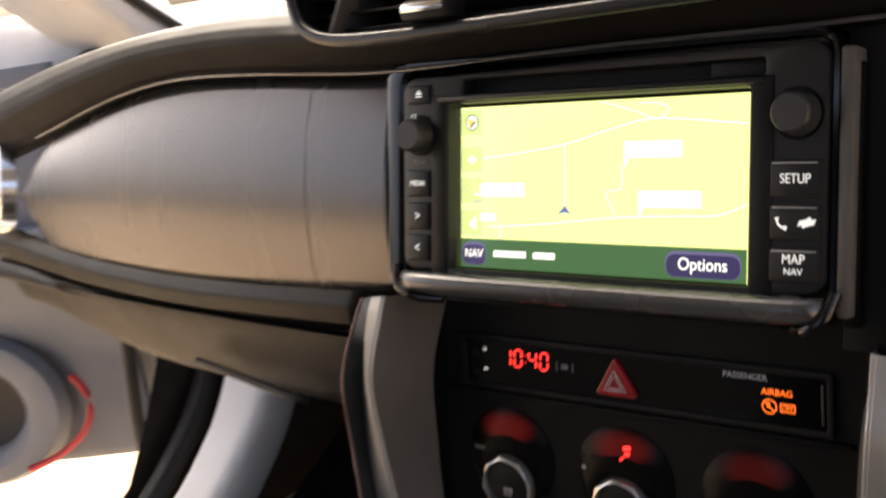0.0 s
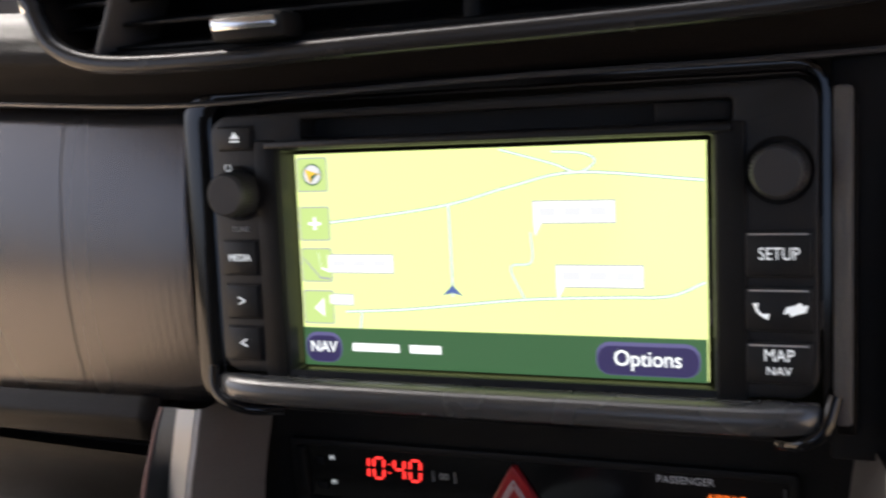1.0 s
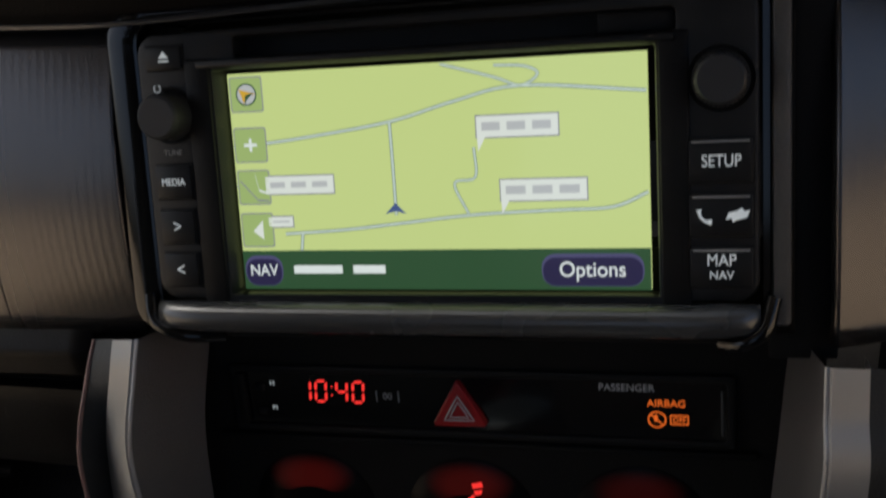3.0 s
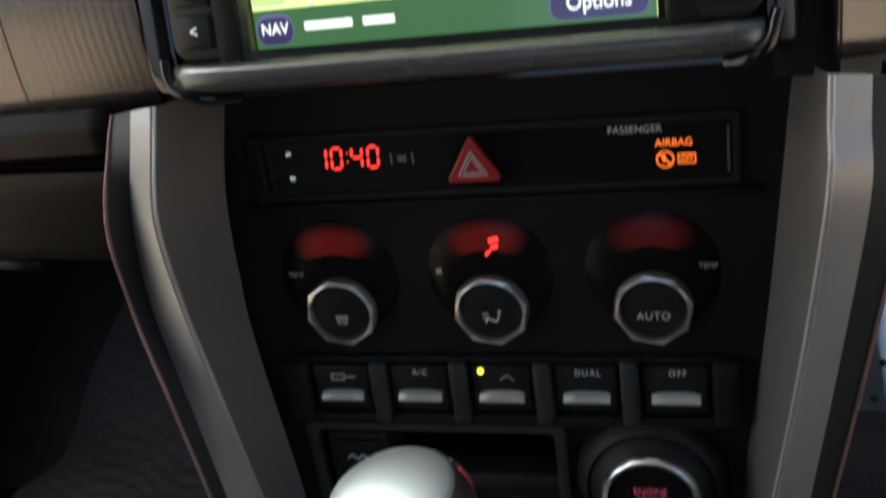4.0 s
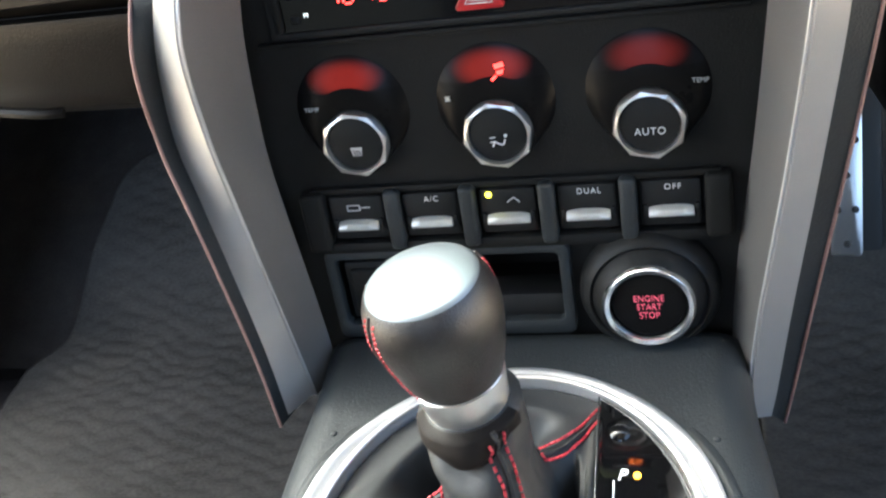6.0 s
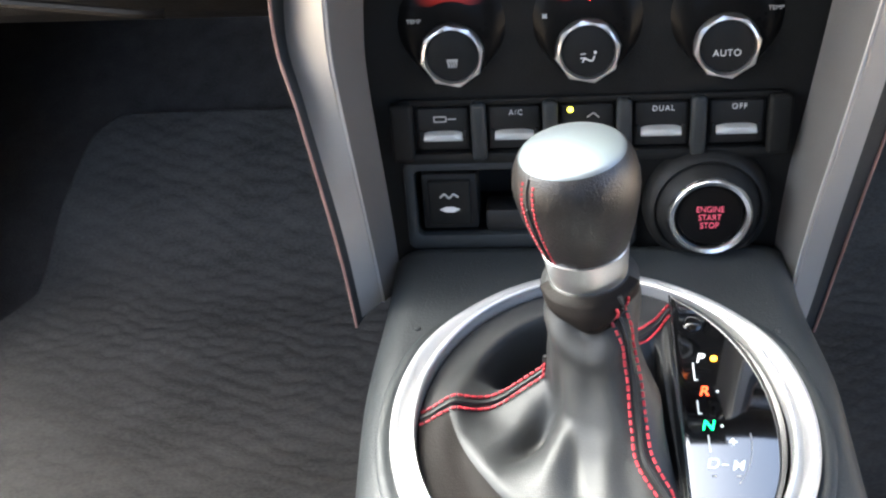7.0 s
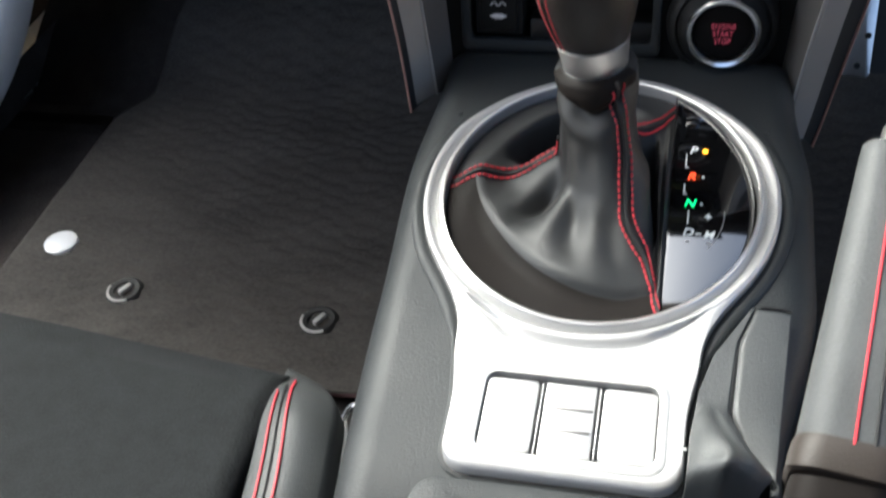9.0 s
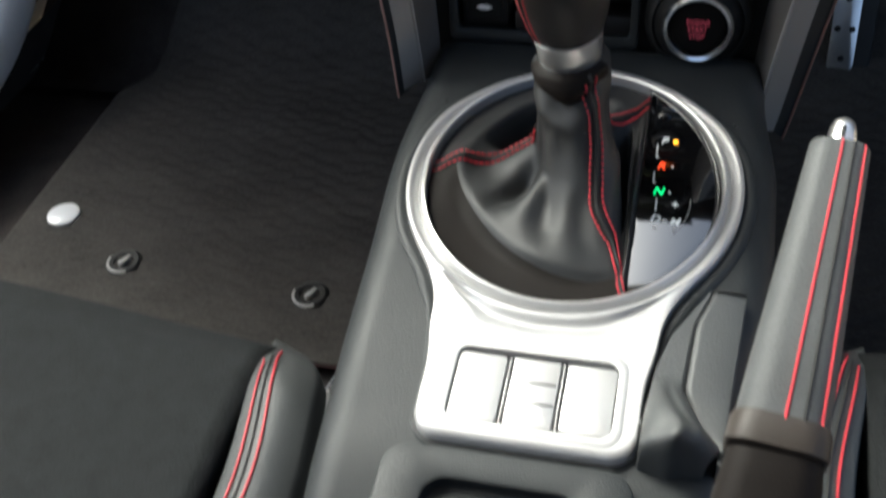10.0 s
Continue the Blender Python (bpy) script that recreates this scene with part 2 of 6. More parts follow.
def plate(pts, lo, hi, bevel=0.0, axis="y", holes=(), seg=2):
    """A plate of outline pts, with holes, between lo and hi along an axis ("y": pts are x, z; "z": pts are x, y)."""
    bm = bmesh.new()
    put = (lambda p, d: (p[0], d, p[1])) if axis == "y" else (lambda p, d: (p[0], p[1], d))
    loops = [pts, *holes]
    if not holes:
        f = bm.faces.new([bm.verts.new(put(p, lo)) for p in pts])
        faces = [f]
    else:
        edges = []
        for loop in loops:
            vs = [bm.verts.new(put(p, lo)) for p in loop]
            edges += [bm.edges.new((vs[k], vs[(k + 1) % len(vs)])) for k in range(len(vs))]
        got = bmesh.ops.triangle_fill(bm, use_beauty=True, use_dissolve=False, edges=edges)
        faces = [g for g in got["geom"] if isinstance(g, bmesh.types.BMFace)]
    ext = bmesh.ops.extrude_face_region(bm, geom=faces)
    move = [v for v in ext["geom"] if isinstance(v, bmesh.types.BMVert)]
    bmesh.ops.translate(bm, verts=move, vec=put((0, 0), hi - lo))
    bm.normal_update()
    if bevel:
        rim = [e for e in bm.edges if len(e.link_faces) == 2 and e.calc_face_angle(0) > radians(50)
               and abs((e.verts[0].co - e.verts[1].co).dot(Vector(put((0, 0), 1)))) < 1e-6
               and abs(e.verts[0].co.dot(Vector(put((0, 0), 1))) - lo) < 1e-6]
        bmesh.ops.bevel(bm, geom=rim, offset=bevel, segments=seg, profile=0.5, affect="EDGES")
    return bm


def lathe(profile, n=48, m=None, sx=1.0, sy=1.0):
    """Turns (r, z) about z."""
    bm = bmesh.new()
    rings = []
    for r, z in profile:
        if r < 1e-6:
            rings.append([bm.verts.new((0, 0, z))])
        else:
            rings.append([bm.verts.new((r * sx * math.cos(2 * math.pi * k / n), r * sy * math.sin(2 * math.pi * k / n), z)) for k in range(n)])
    for a, b in zip(rings[:-1], rings[1:]):
        for k in range(n):
            j = (k + 1) % n
            vs = [a[k % len(a)], a[j % len(a)], b[j % len(b)], b[k % len(b)]]
            vs = list(dict.fromkeys(vs))
            if len(vs) > 2:
                bm.faces.new(vs)
    if m is not None:
        bmesh.ops.transform(bm, matrix=m, verts=bm.verts)
    return bm


def sweep(path, section, up=(0, 0, 1), closed=False, scales=None, caps=True):
    """Carries a section (right, up) along a path."""
    bm = bmesh.new()
    path = [Vector(p) for p in path]
    rings = []
    for k, p in enumerate(path):
        a, b = path[k - 1] if k or closed else p, path[(k + 1) % len(path)] if k + 1 < len(path) or closed else p
        d = (b - a).normalized()
        right = d.cross(Vector(up)).normalized()
        above = right.cross(d)
        s = scales[k] if scales else 1.0
        rings.append([bm.verts.new(p + right * (x * s) + above * (z * s)) for x, z in section])
    n = len(section)
    pairs = list(zip(rings[:-1], rings[1:])) + ([(rings[-1], rings[0])] if closed else [])
    for a, b in pairs:
        for k in range(n):
            bm.faces.new((a[k], a[(k + 1) % n], b[(k + 1) % n], b[k]))
    if caps and not closed:
        bm.faces.new(rings[0][::-1])
        bm.faces.new(rings[-1])
    return bm


def tube(path, r, n=8, closed=False, scales=None, up=(0, 0, 1)):
    return sweep(path, disc_pts(r, n), up, closed, scales)


def sheet(nu, nv, point):
    """A grid of point(u, v), u and v from 0 to 1."""
    bm = bmesh.new()
    vs = [[bm.verts.new(point(i / nu, j / nv)) for j in range(nv + 1)] for i in range(nu + 1)]
    for i in range(nu):
        for j in range(nv):
            bm.faces.new((vs[i][j], vs[i + 1][j], vs[i + 1][j + 1], vs[i][j + 1]))
    return bm


def thick(ob, t, offset=-1.0):
    s = ob.modifiers.new("thickness", "SOLIDIFY")
    s.thickness, s.offset = t, offset
    return ob


def join(bms):
    out = bmesh.new()
    for b in bms:
        me = bpy.data.meshes.new("join")
        b.to_mesh(me)
        b.free()
        out.from_mesh(me)
        bpy.data.meshes.remove(me)
    return out


def smooth_path(pts, n=8):
    """A Catmull-Rom curve through pts."""
    pts = [Vector(p) for p in pts]
    ext = [2 * pts[0] - pts[1], *pts, 2 * pts[-1] - pts[-2]]
    out = []
    for k in range(1, len(ext) - 2):
        a, b, c, d = ext[k - 1 : k + 3]
        for j in range(n):
            t = j / n
            out.append(0.5 * (2 * b + (c - a) * t + (2 * a - 5 * b + 4 * c - d) * t * t + (3 * b - a - 3 * c + d) * t**3))
    return [*out, pts[-1]]


FACE = pose(0, 0, 0, 90)  # writing that faces the rear of the car


def text(name, words, size, at, material, parent, turn=FACE, shear=0.0, width=1.0, thickness=0.00012, bold=0.0, spacing=1.0):
    """A word in the built-in font, as a mesh, centred on a point."""
    cu = bpy.data.curves.new(name, "FONT")
    cu.body, cu.size, cu.align_x, cu.align_y = words, size, "CENTER", "CENTER"
    cu.extrude, cu.shear, cu.offset, cu.space_character = thickness, shear, bold, spacing
    tmp = new("words", cu)
    bpy.context.view_layer.update()
    me = bpy.data.meshes.new_from_object(tmp.evaluated_get(bpy.context.evaluated_depsgraph_get()))
    bpy.data.objects.remove(tmp)
    me.name = name
    me.materials.clear()
    me.materials.append(MATS[material])
    ob = new(name, me)
    ob.parent = parent
    ob.matrix_basis = Matrix.Translation(at) @ turn @ Matrix.Diagonal((width, 1, 1, 1))
    return ob


def letters(name, words, size, at, material, parent, width=1.0, thickness=0.00012, bold=0.0):
    """A word whose letters are parts of their own."""
    made = text(name, words, size, at, material, parent, width=width, thickness=thickness, bold=bold)
    left = min(v.co.x for v in made.data.vertices)
    bpy.data.objects.remove(made)
    for k, char in enumerate(words):
        row = text(name, words[: k + 1], size, at, material, parent, width=width, thickness=thickness, bold=bold)
        xs = [v.co.x for v in row.data.vertices]
        right = left + max(xs) - min(xs)
        bpy.data.objects.remove(row)
        one = text(name, char, size, at, material, parent, width=width, thickness=thickness, bold=bold)
        one.location.x += width * (right - max(v.co.x for v in one.data.vertices))


def smoothstep(a, b, x):
    t = min(1.0, max(0.0, (x - a) / (b - a)))
    return t * t * (3 - 2 * t)


HVAC = STACK @ pose(0, 0.036, -0.045, 7.8)  # face of the heater controls
DECK = STACK @ pose(0.002, -0.056, -0.246, 22)  # top of the centre console, y along it to the front


# ---- the car's shell ----
def bow(x):
    """How far the dashboard bows towards the front at x, in the radio's frame."""
    return 0.004 + 0.055 * max(0.0, (abs(x) - 0.10) / 0.42) ** 1.5


def curve(knots):
    """A smooth height over x through (x, z) knots."""
    pts = smooth_path([(x, 0, z) for x, z in knots], 8)
    xs = np.linspace(knots[0][0], knots[-1][0], 700)
    zs = np.interp(xs, [p.x for p in pts], [p.z for p in pts])
    for _ in range(3):
        zs[10:-10] = np.convolve(zs, np.ones(21) / 21, "same")[10:-10]
    return lambda x: float(np.interp(x, xs, zs))


# the dashboard's brow: its lower edge, its crest, and the lower edge of the trim panels
BROW = curve([(-0.70, 0.046), (-0.60, 0.057), (-0.492, 0.073), (-0.433, 0.083), (-0.37, 0.093), (-0.296, 0.0995), (-0.219, 0.0975), (-0.156, 0.0935), (-0.101, 0.0905), (-0.05, 0.0925), (0.02, 0.0942), (0.10, 0.0945), (0.156, 0.097), (0.219, 0.0985), (0.296, 0.0995), (0.37, 0.093), (0.433, 0.083), (0.492, 0.073), (0.70, 0.046)])
CREST = curve([(-0.70, 0.108), (-0.61, 0.116), (-0.50, 0.126), (-0.42, 0.131), (-0.34, 0.134), (-0.22, 0.134), (-0.16, 0.130), (-0.10, 0.127), (0.10, 0.127), (0.16, 0.130), (0.34, 0.134), (0.50, 0.126), (0.70, 0.108)])
SKIRT = curve([(-0.60, -0.003), (-0.528, -0.009), (-0.42, -0.0165), (-0.30, -0.0200), (-0.222, -0.0190), (-0.172, -0.0178), (-0.10, -0.0165), (0.10, -0.0165), (0.172, -0.0178), (0.30, -0.0200), (0.42, -0.0165), (0.60, -0.003)])


def build_shell():
    tagged(part("ground", sheet(8, 8, lambda u, v: (600 * (u - 0.5), 600 * (v - 0.5), -0.28)), "dry_ground"), "pale dry ground outside the open door", "ground", kind="structure")
    floor = part("floor", rbox(1.24, 2.6, 0.04, 0.005, (0, -0.65, -0.038)), "carpet")
    tagged(floor, "dark carpeted car floor", "floor", kind="structure")
    toe = part("floor_front", sheet(6, 40, lambda u, v: (1.24 * (u - 0.5), 0.20 + 0.60 * v, -0.028 + 0.46 * max(0.0, 0.60 * v - 0.045) * smoothstep(0.0, 0.14, 0.60 * v))), "carpet")
    tagged(thick(toe, 0.01), "dark carpeted toe board under the dashboard", "floor", kind="structure")
    roof = part("ceiling", sheet(16, 16, lambda u, v: (1.2 * (u - 0.5), -1.02 + 0.96 * v, 0.98 - 0.10 * (2 * u - 1) ** 4 - 0.06 * (2 * v - 1) ** 4)), "headliner")
    tagged(thick(roof, 0.02), "pale fabric headliner under the roof", "ceiling", kind="structure")
    back = part("wall_rear", rbox(1.3, 0.05, 0.62, 0.01, (0, -1.5, 0.29)), "carpet")
    tagged(back, "dark trim behind the rear seats", "wall", kind="structure")
    # out of view; placed to keep windscreen light out of the footwells
    bulk = part("wall_front", rbox(1.5, 0.04, 0.52, 0.01, (0, 0.665, 0.03)), "dark_void")
    tagged(bulk, "dark bulkhead behind the dashboard", "wall", kind="structure")
    side = part("wall_right_rear", rbox(0.06, 0.75, 0.53, 0.02, (0.72, -1.15, 0.165)), "door_vinyl")
    tagged(side, "grey rear side trim behind the driver door", "wall", kind="structure")
    rear = part("wall_left_rear", rbox(0.06, 0.75, 0.66, 0.02, (-0.72, -1.15, 0.25)), "door_vinyl")
    tagged(rear, "grey rear side trim behind the passenger door", "wall", kind="structure")
    # unseen; kept low so that daylight enters from the driver side
    driver = part("wall_right", rbox(0.10, 1.25, 0.16, 0.02, (0.700, -0.15, -0.02), 3), "pale_trim")
    tagged(driver, "low pale sill on the unseen driver side", "wall", kind="structure")
    kick = part("wall_right_front", rbox(0.02, 0.60, 0.42, 0.005, (0.62, 0.52, 0.16)), "carpet")
    tagged(kick, "dark carpeted kick panel of the driver footwell", "wall", kind="structure")
    for side_x in (-1, 1):
        pillar = sweep(smooth_path([(side_x * 0.83, 0.50, 0.46), (side_x * 0.80, 0.32, 0.59), (side_x * 0.74, 0.10, 0.76), (side_x * 0.66, -0.16, 0.94)]),
                       rrect(0.15, 0.055, 0.02), up=(0, 0.6, 1))
        tagged(part("pillar", pillar, "pale_trim"), "pale grey windscreen pillar trim", "pillar", kind="structure")
        edge = sweep(smooth_path([(side_x * 0.74, 0.46, 0.50), (side_x * 0.715, 0.30, 0.61), (side_x * 0.665, 0.12, 0.76), (side_x * 0.59, -0.10, 0.93)]), rrect(0.010, 0.010, 0.004))
        tagged(part("windscreen_edge", edge, "rubber"), "black rubber edge of the windscreen", "trim", kind="structure")
        seal = sweep(smooth_path([(side_x * 0.79, 0.40, 0.43), (side_x * 0.84, 0.22, 0.50), (side_x * 0.84, 0.04, 0.66), (side_x * 0.76, -0.2, 0.87)]), rrect(0.03, 0.03, 0.008))
        tagged(part("door_seal", seal, "rubber"), "black rubber door seal along the pillar", "trim", kind="structure")


def build_door():
    """The passenger door, swung open on its front hinge."""
    hinge = Matrix.Translation((-0.735, 0.40, 0.0)) @ pose(0, 0, 0, 0, 0, -58)
    door = thing("passenger_door", "grey passenger door with red stitched armrest, swung open", "door", hinge)
    part("door_shell", rbox(0.05, 1.0, 0.54, 0.02, (-0.05, -0.52, 0.31), 3), "car_white", door, "white painted door skin")

    def card(u, v):
        y, z = -0.14 - 0.83 * u, 0.035 + 0.49 * v
        swell = 0.05 * smoothstep(0.25, 0.55, v) * (1 - 0.5 * smoothstep(0.75, 1.0, v)) + 0.02
        return (-0.025 + swell, y, z)

    thick(part("door_card", sheet(60, 40, card), "door_vinyl", door), 0.006, 0)
    hub = pose(0.012, -0.365, 0.125, 0, 90, 0)
    part("pocket", lathe([(0.0, -0.012), (0.06, -0.006), (0.078, 0.006)], 48, hub, 0.72, 1.0), "rubber", door, "dark oval hollow of the door pocket")
    part("pocket_rim", lathe([(0.074, 0.002), (0.082, 0.016), (0.10, 0.024), (0.125, 0.020), (0.135, 0.006)], 56, hub, 0.78, 1.0), "door_vinyl", door, "rounded grey rim")
    part("door_edge", rbox(0.07, 0.06, 0.50, 0.01, (-0.03, -0.09, 0.28)), "rubber", door, "black shut face of the door")
    part("armrest", sweep(smooth_path([(0.03, -0.12, 0.33), (0.062, -0.28, 0.325), (0.07, -0.48, 0.315), (0.06, -0.72, 0.31), (0.03, -0.9, 0.30)]), rrect(0.06, 0.045, 0.018)), "door_vinyl", door)
    arc = [(0.034, -0.365 + 0.168 * math.cos(radians(a)), 0.125 + 0.088 * math.sin(radians(a))) for a in range(24, -70, -6)]
    part("stitching", tube(arc, 0.0042), "red_thread", door, "red stitching")
    part("shut_seal", tube([(0.03, -0.135 - 0.012 * math.cos(k * 0.35), 0.04 + 0.03 * k) for k in range(14)], 0.008), "rubber", door, "black rubber seal")


def build_sill():
    pts = smooth_path([(-0.615, 0.42, 0.36), (-0.597, 0.325, 0.215), (-0.584, 0.245, 0.125), (-0.592, 0.13, 0.055), (-0.615, -0.1, 0.035), (-0.615, -0.6, 0.03), (-0.615, -1.0, 0.03)], 10)
    sill = thing("door_sill", "pale silver door sill and kick trim round the passenger footwell", "sill", kind="structure")
    part("sill_trim", sweep(pts, rrect(0.080, 0.055, 0.026, 8)), "pale_trim", sill)
    part("carpet_seam", tube([(-0.5870, 0.40, -0.012), (-0.6030, 0.31, -0.012), (-0.6060, 0.23, -0.012)], 0.0022), "piping_grey", sill, "pale seam of the carpet")
    part("sill_seal", sweep([p + Vector((-0.060, -0.02, 0.012)) for p in pts], rrect(0.022, 0.022, 0.008)), "rubber", sill, "black rubber seal")
    part("sill_side", sheet(24, 4, lambda u, v: (-0.607 + 0.004 * math.sin(9 * u), 0.62 - 1.7 * u, -0.02 + 0.045 * v)), "carpet", sill)
    part("kick_panel", sheet(12, 8, lambda u, v: (-0.668, 0.64 - 0.52 * u, -0.02 + 0.40 * v * (1 - smoothstep(0.55, 1.0, u) * 0.75))), "carpet", sill, "dark kick panel")
    body = sweep([(-0.70, 0.62, -0.06), (-0.70, -1.1, -0.06)], rrect(0.07, 0.14, 0.03))
    part("hinge_post", rbox(0.05, 0.30, 0.66, 0.01, (-0.70, 0.44, 0.2)), "rubber", sill, "black hinge post behind the open door")
    part("sill_body", body, "car_white", sill, "white painted sill")


def build_dash():
    """The dashboard: top pad, passenger panels and lower glovebox, all bowed."""
    dash = thing("dashboard", "black vinyl dashboard with satin grey trim panels", "dashboard", STACK, kind="structure")

    def pad(u, v):
        x = -0.66 + 1.32 * u
        b, low, high = bow(x), BROW(x), CREST(x)
        prof = [(0.016, 0.0), (0.004, 0.0), (-0.003, 0.10), (-0.011, 0.26), (-0.0150, 0.37), (-0.0155, 0.48), (-0.0138, 0.62), (-0.008, 0.79), (0.005, 0.93), (0.03, 1.0), (0.10, 0.94), (0.30, -0.20), (0.62, -2.8)]
        k = v * (len(prof) - 1)
        i = min(int(k), len(prof) - 2)
        t = k - i
        y, h = (prof[i][j] * (1 - t) + prof[i + 1][j] * t for j in (0, 1))
        side = smoothstep(0.13, 0.30, abs(x))
        if 0 < v < 0.75:
            y += 0.003 * side * math.sin(math.pi * v / 0.75)
        centre = 1 - smoothstep(0.138, 0.152, abs(x))
        if 0.42 < v < 0.80:
            y += 0.05 * centre * smoothstep(0.42, 0.5, v)
        return (x, b + y, low + (high - low) * h if h >= 0 else low + 0.034 * h)

    thick(part("top_pad", sheet(150, 50, pad), "dash_vinyl", dash, "black soft dashboard top"), 0.004)

    def panel_side(sign, x0, x1, name, label):
        def point(u, v):
            x = x0 + (x1 - x0) * u
            top, low = BROW(x) - 0.0018, SKIRT(x)
            mid, half = (top + low) / 2, (top - low) / 2
            tip = min(1.0, max(0.0, (abs(x) - 0.462) / 0.074))
            half *= max(0.02, (1 - tip**2.6)) ** 0.5
            w = 2 * v - 1
            z = mid + half * w
            rib = 0.000011 * math.sin(x * 2 * math.pi / 0.0036 + 1.2 * math.sin(z * 70))
            turned = 0.62 * min(max(0.0, x - 0.1238), 0.035) if sign > 0 else 0.0
            return (x, rib + turned + bow(x) + ((0.007 if w < 0 else 0.0045) * w * w + 0.003 * max(0, w - 0.3) ** 2 - 0.002 * (1 - w * w) if sign < 0 else 0.006 * w * w + 0.004 * w), z)

        return thick(part(name, sheet(round(abs(x1 - x0) / 0.0006), 16, point), "dash_panel", dash, label), 0.004)

    # the brow lip's highlight, put in as a paler glossy line
    part("highlight_line", tube([(x, bow(x) - 0.0016, BROW(x) - 0.0004) for x in [-0.50 + 0.80 * k / 100 for k in range(101)]], 0.0010, 8), "lip_gloss", dash, "grey line painted for the dashboard lip's highlight")
    panel_side(-1, -0.1068, -0.1639, "trim_panel", "satin grey panel beside the radio")
    panel_side(-1, -0.1641, -0.535, "trim_panel", "satin grey passenger trim panel")
    part("filler_strip", rbox(0.0055, 0.006, 0.094, 0.001, (0.1091, 0.010, 0.034)), "lower_vinyl", dash, "brownish strip beside the radio")
    part("filler_panel", rbox(0.020, 0.006, 0.116, 0.001, (0.1145, 0.016, 0.036)), "black_plastic", dash)
    panel_side(1, 0.1238, 0.50, "trim_panel", "satin grey driver side trim panel")

    def lower(u, v):
        x = -0.64 + 0.51 * u
        prof = [(0.010, -0.013), (0.006, -0.018), (0.003, -0.025), (0.006, -0.034), (0.018, -0.0385), (0.020, -0.0400), (0.012, -0.0415), (0.014, -0.048), (0.036, -0.083), (0.05, -0.089), (0.12, -0.092), (0.30, -0.05)]
        k = v * (len(prof) - 1)
        i = min(int(k), len(prof) - 2)
        t = k - i
        y, z = (prof[i][j] * (1 - t) + prof[i + 1][j] * t for j in (0, 1))
        return (x, bow(x) + y, z + (SKIRT(x) + 0.018) * (1 - smoothstep(0.2, 0.5, v)) + 0.02 * smoothstep(-0.35, -0.62, x) * smoothstep(0.5, 0.7, v))

    thick(part("glovebox", sheet(50, 48, lower), "lower_vinyl", dash, "brownish black glovebox lid"), 0.004)
    part("glovebox_lip", tube(smooth_path([(-0.30, bow(-0.3) + 0.020, -0.073), (-0.24, bow(-0.24) + 0.022, -0.079), (-0.205, bow(-0.2) + 0.023, -0.0825), (-0.193, bow(-0.19) + 0.027, -0.0835)]), 0.0025), "lower_vinyl", dash)
    part("driver_lower", rbox(0.44, 0.10, 0.10, 0.02, (0.37, 0.085, -0.075), 3), "lower_vinyl", dash)
    vent = thing("side_vent", "round chrome-ringed air vent at the dashboard's end", "air vent", STACK @ pose(-0.595, 0.075, 0.035, 90, 0, -25))
    part("ring", lathe([(0.030, 0.0), (0.036, 0.004), (0.040, 0.002), (0.041, -0.01)], 40, pose(0, 0, 0, 0)), "chrome", vent)
    part("core", lathe([(0.0, -0.012), (0.030, -0.01), (0.031, -0.002)], 40), "dark_void", vent)


def build_vent():
    vent = thing("centre_vent", "black centre air vent with a chrome-tipped slider", "air vent", STACK)
    loop = [(-0.150, 0.124), (-0.142, 0.112), (-0.122, 0.105), (-0.08, 0.1035), (-0.03, 0.1045), (0.03, 0.1055), (0.09, 0.107), (0.126, 0.110), (0.146, 0.116), (0.152, 0.124), (0.14, 0.135), (0.0, 0.138), (-0.14, 0.135)]
    pts = smooth_path([(x, -0.0175 + bow(x) * 0.4, z) for x, z in loop] + [(loop[0][0], -0.0175 + bow(loop[0][0]) * 0.4, loop[0][1])], 6)[:-1]
    part("rim", sweep(pts, rrect(0.0065, 0.007, 0.0028, 4), up=(0, 1, 0), closed=True), "satin_black", vent)
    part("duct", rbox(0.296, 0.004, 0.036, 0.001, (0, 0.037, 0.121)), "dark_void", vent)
    wall = bmesh.new()
    rings = [[wall.verts.new((p.x * (1 - 0.012 * k), p.y + 0.0555 * k, p.z)) for p in map(Vector, pts)] for k in (0, 1)]
    for k in range(len(pts)):
        q = (k + 1) % len(pts)
        wall.faces.new((rings[0][k], rings[0][q], rings[1][q], rings[1][k]))
    thick(part("duct_wall", wall, "dash_vinyl", vent), 0.002)
    part("divider", rbox(0.006, 0.03, 0.034, 0.002, (0.004, 0.012, 0.1205)), "black_plastic", vent)
    for z in (0.1125, 0.1205, 0.1285):
        part("slat", rbox(0.29, 0.022, 0.0016, 0.0006, (0, 0.004, z), turn=pose(0, 0, 0, 12)), "black_plastic", vent)
    # one fin in paler plastic, its lit tan put into the colour
    part("fin", rbox(0.0025, 0.03, 0.026, 0.001, (-0.121, 0.000, 0.119), turn=pose(0, 0, 0, 0, 22, 0)), "trim_inner", vent, "tan-lit side fin")
    tab = part("slider", rbox(0.026, 0.014, 0.0085, 0.002, (-0.062, -0.016, 0.1125)), "black_plastic", vent)
    part("tip", rbox(0.023, 0.003, 0.0042, 0.0012, (-0.062, -0.0235, 0.1132)), "chrome", tab, "chrome tip")


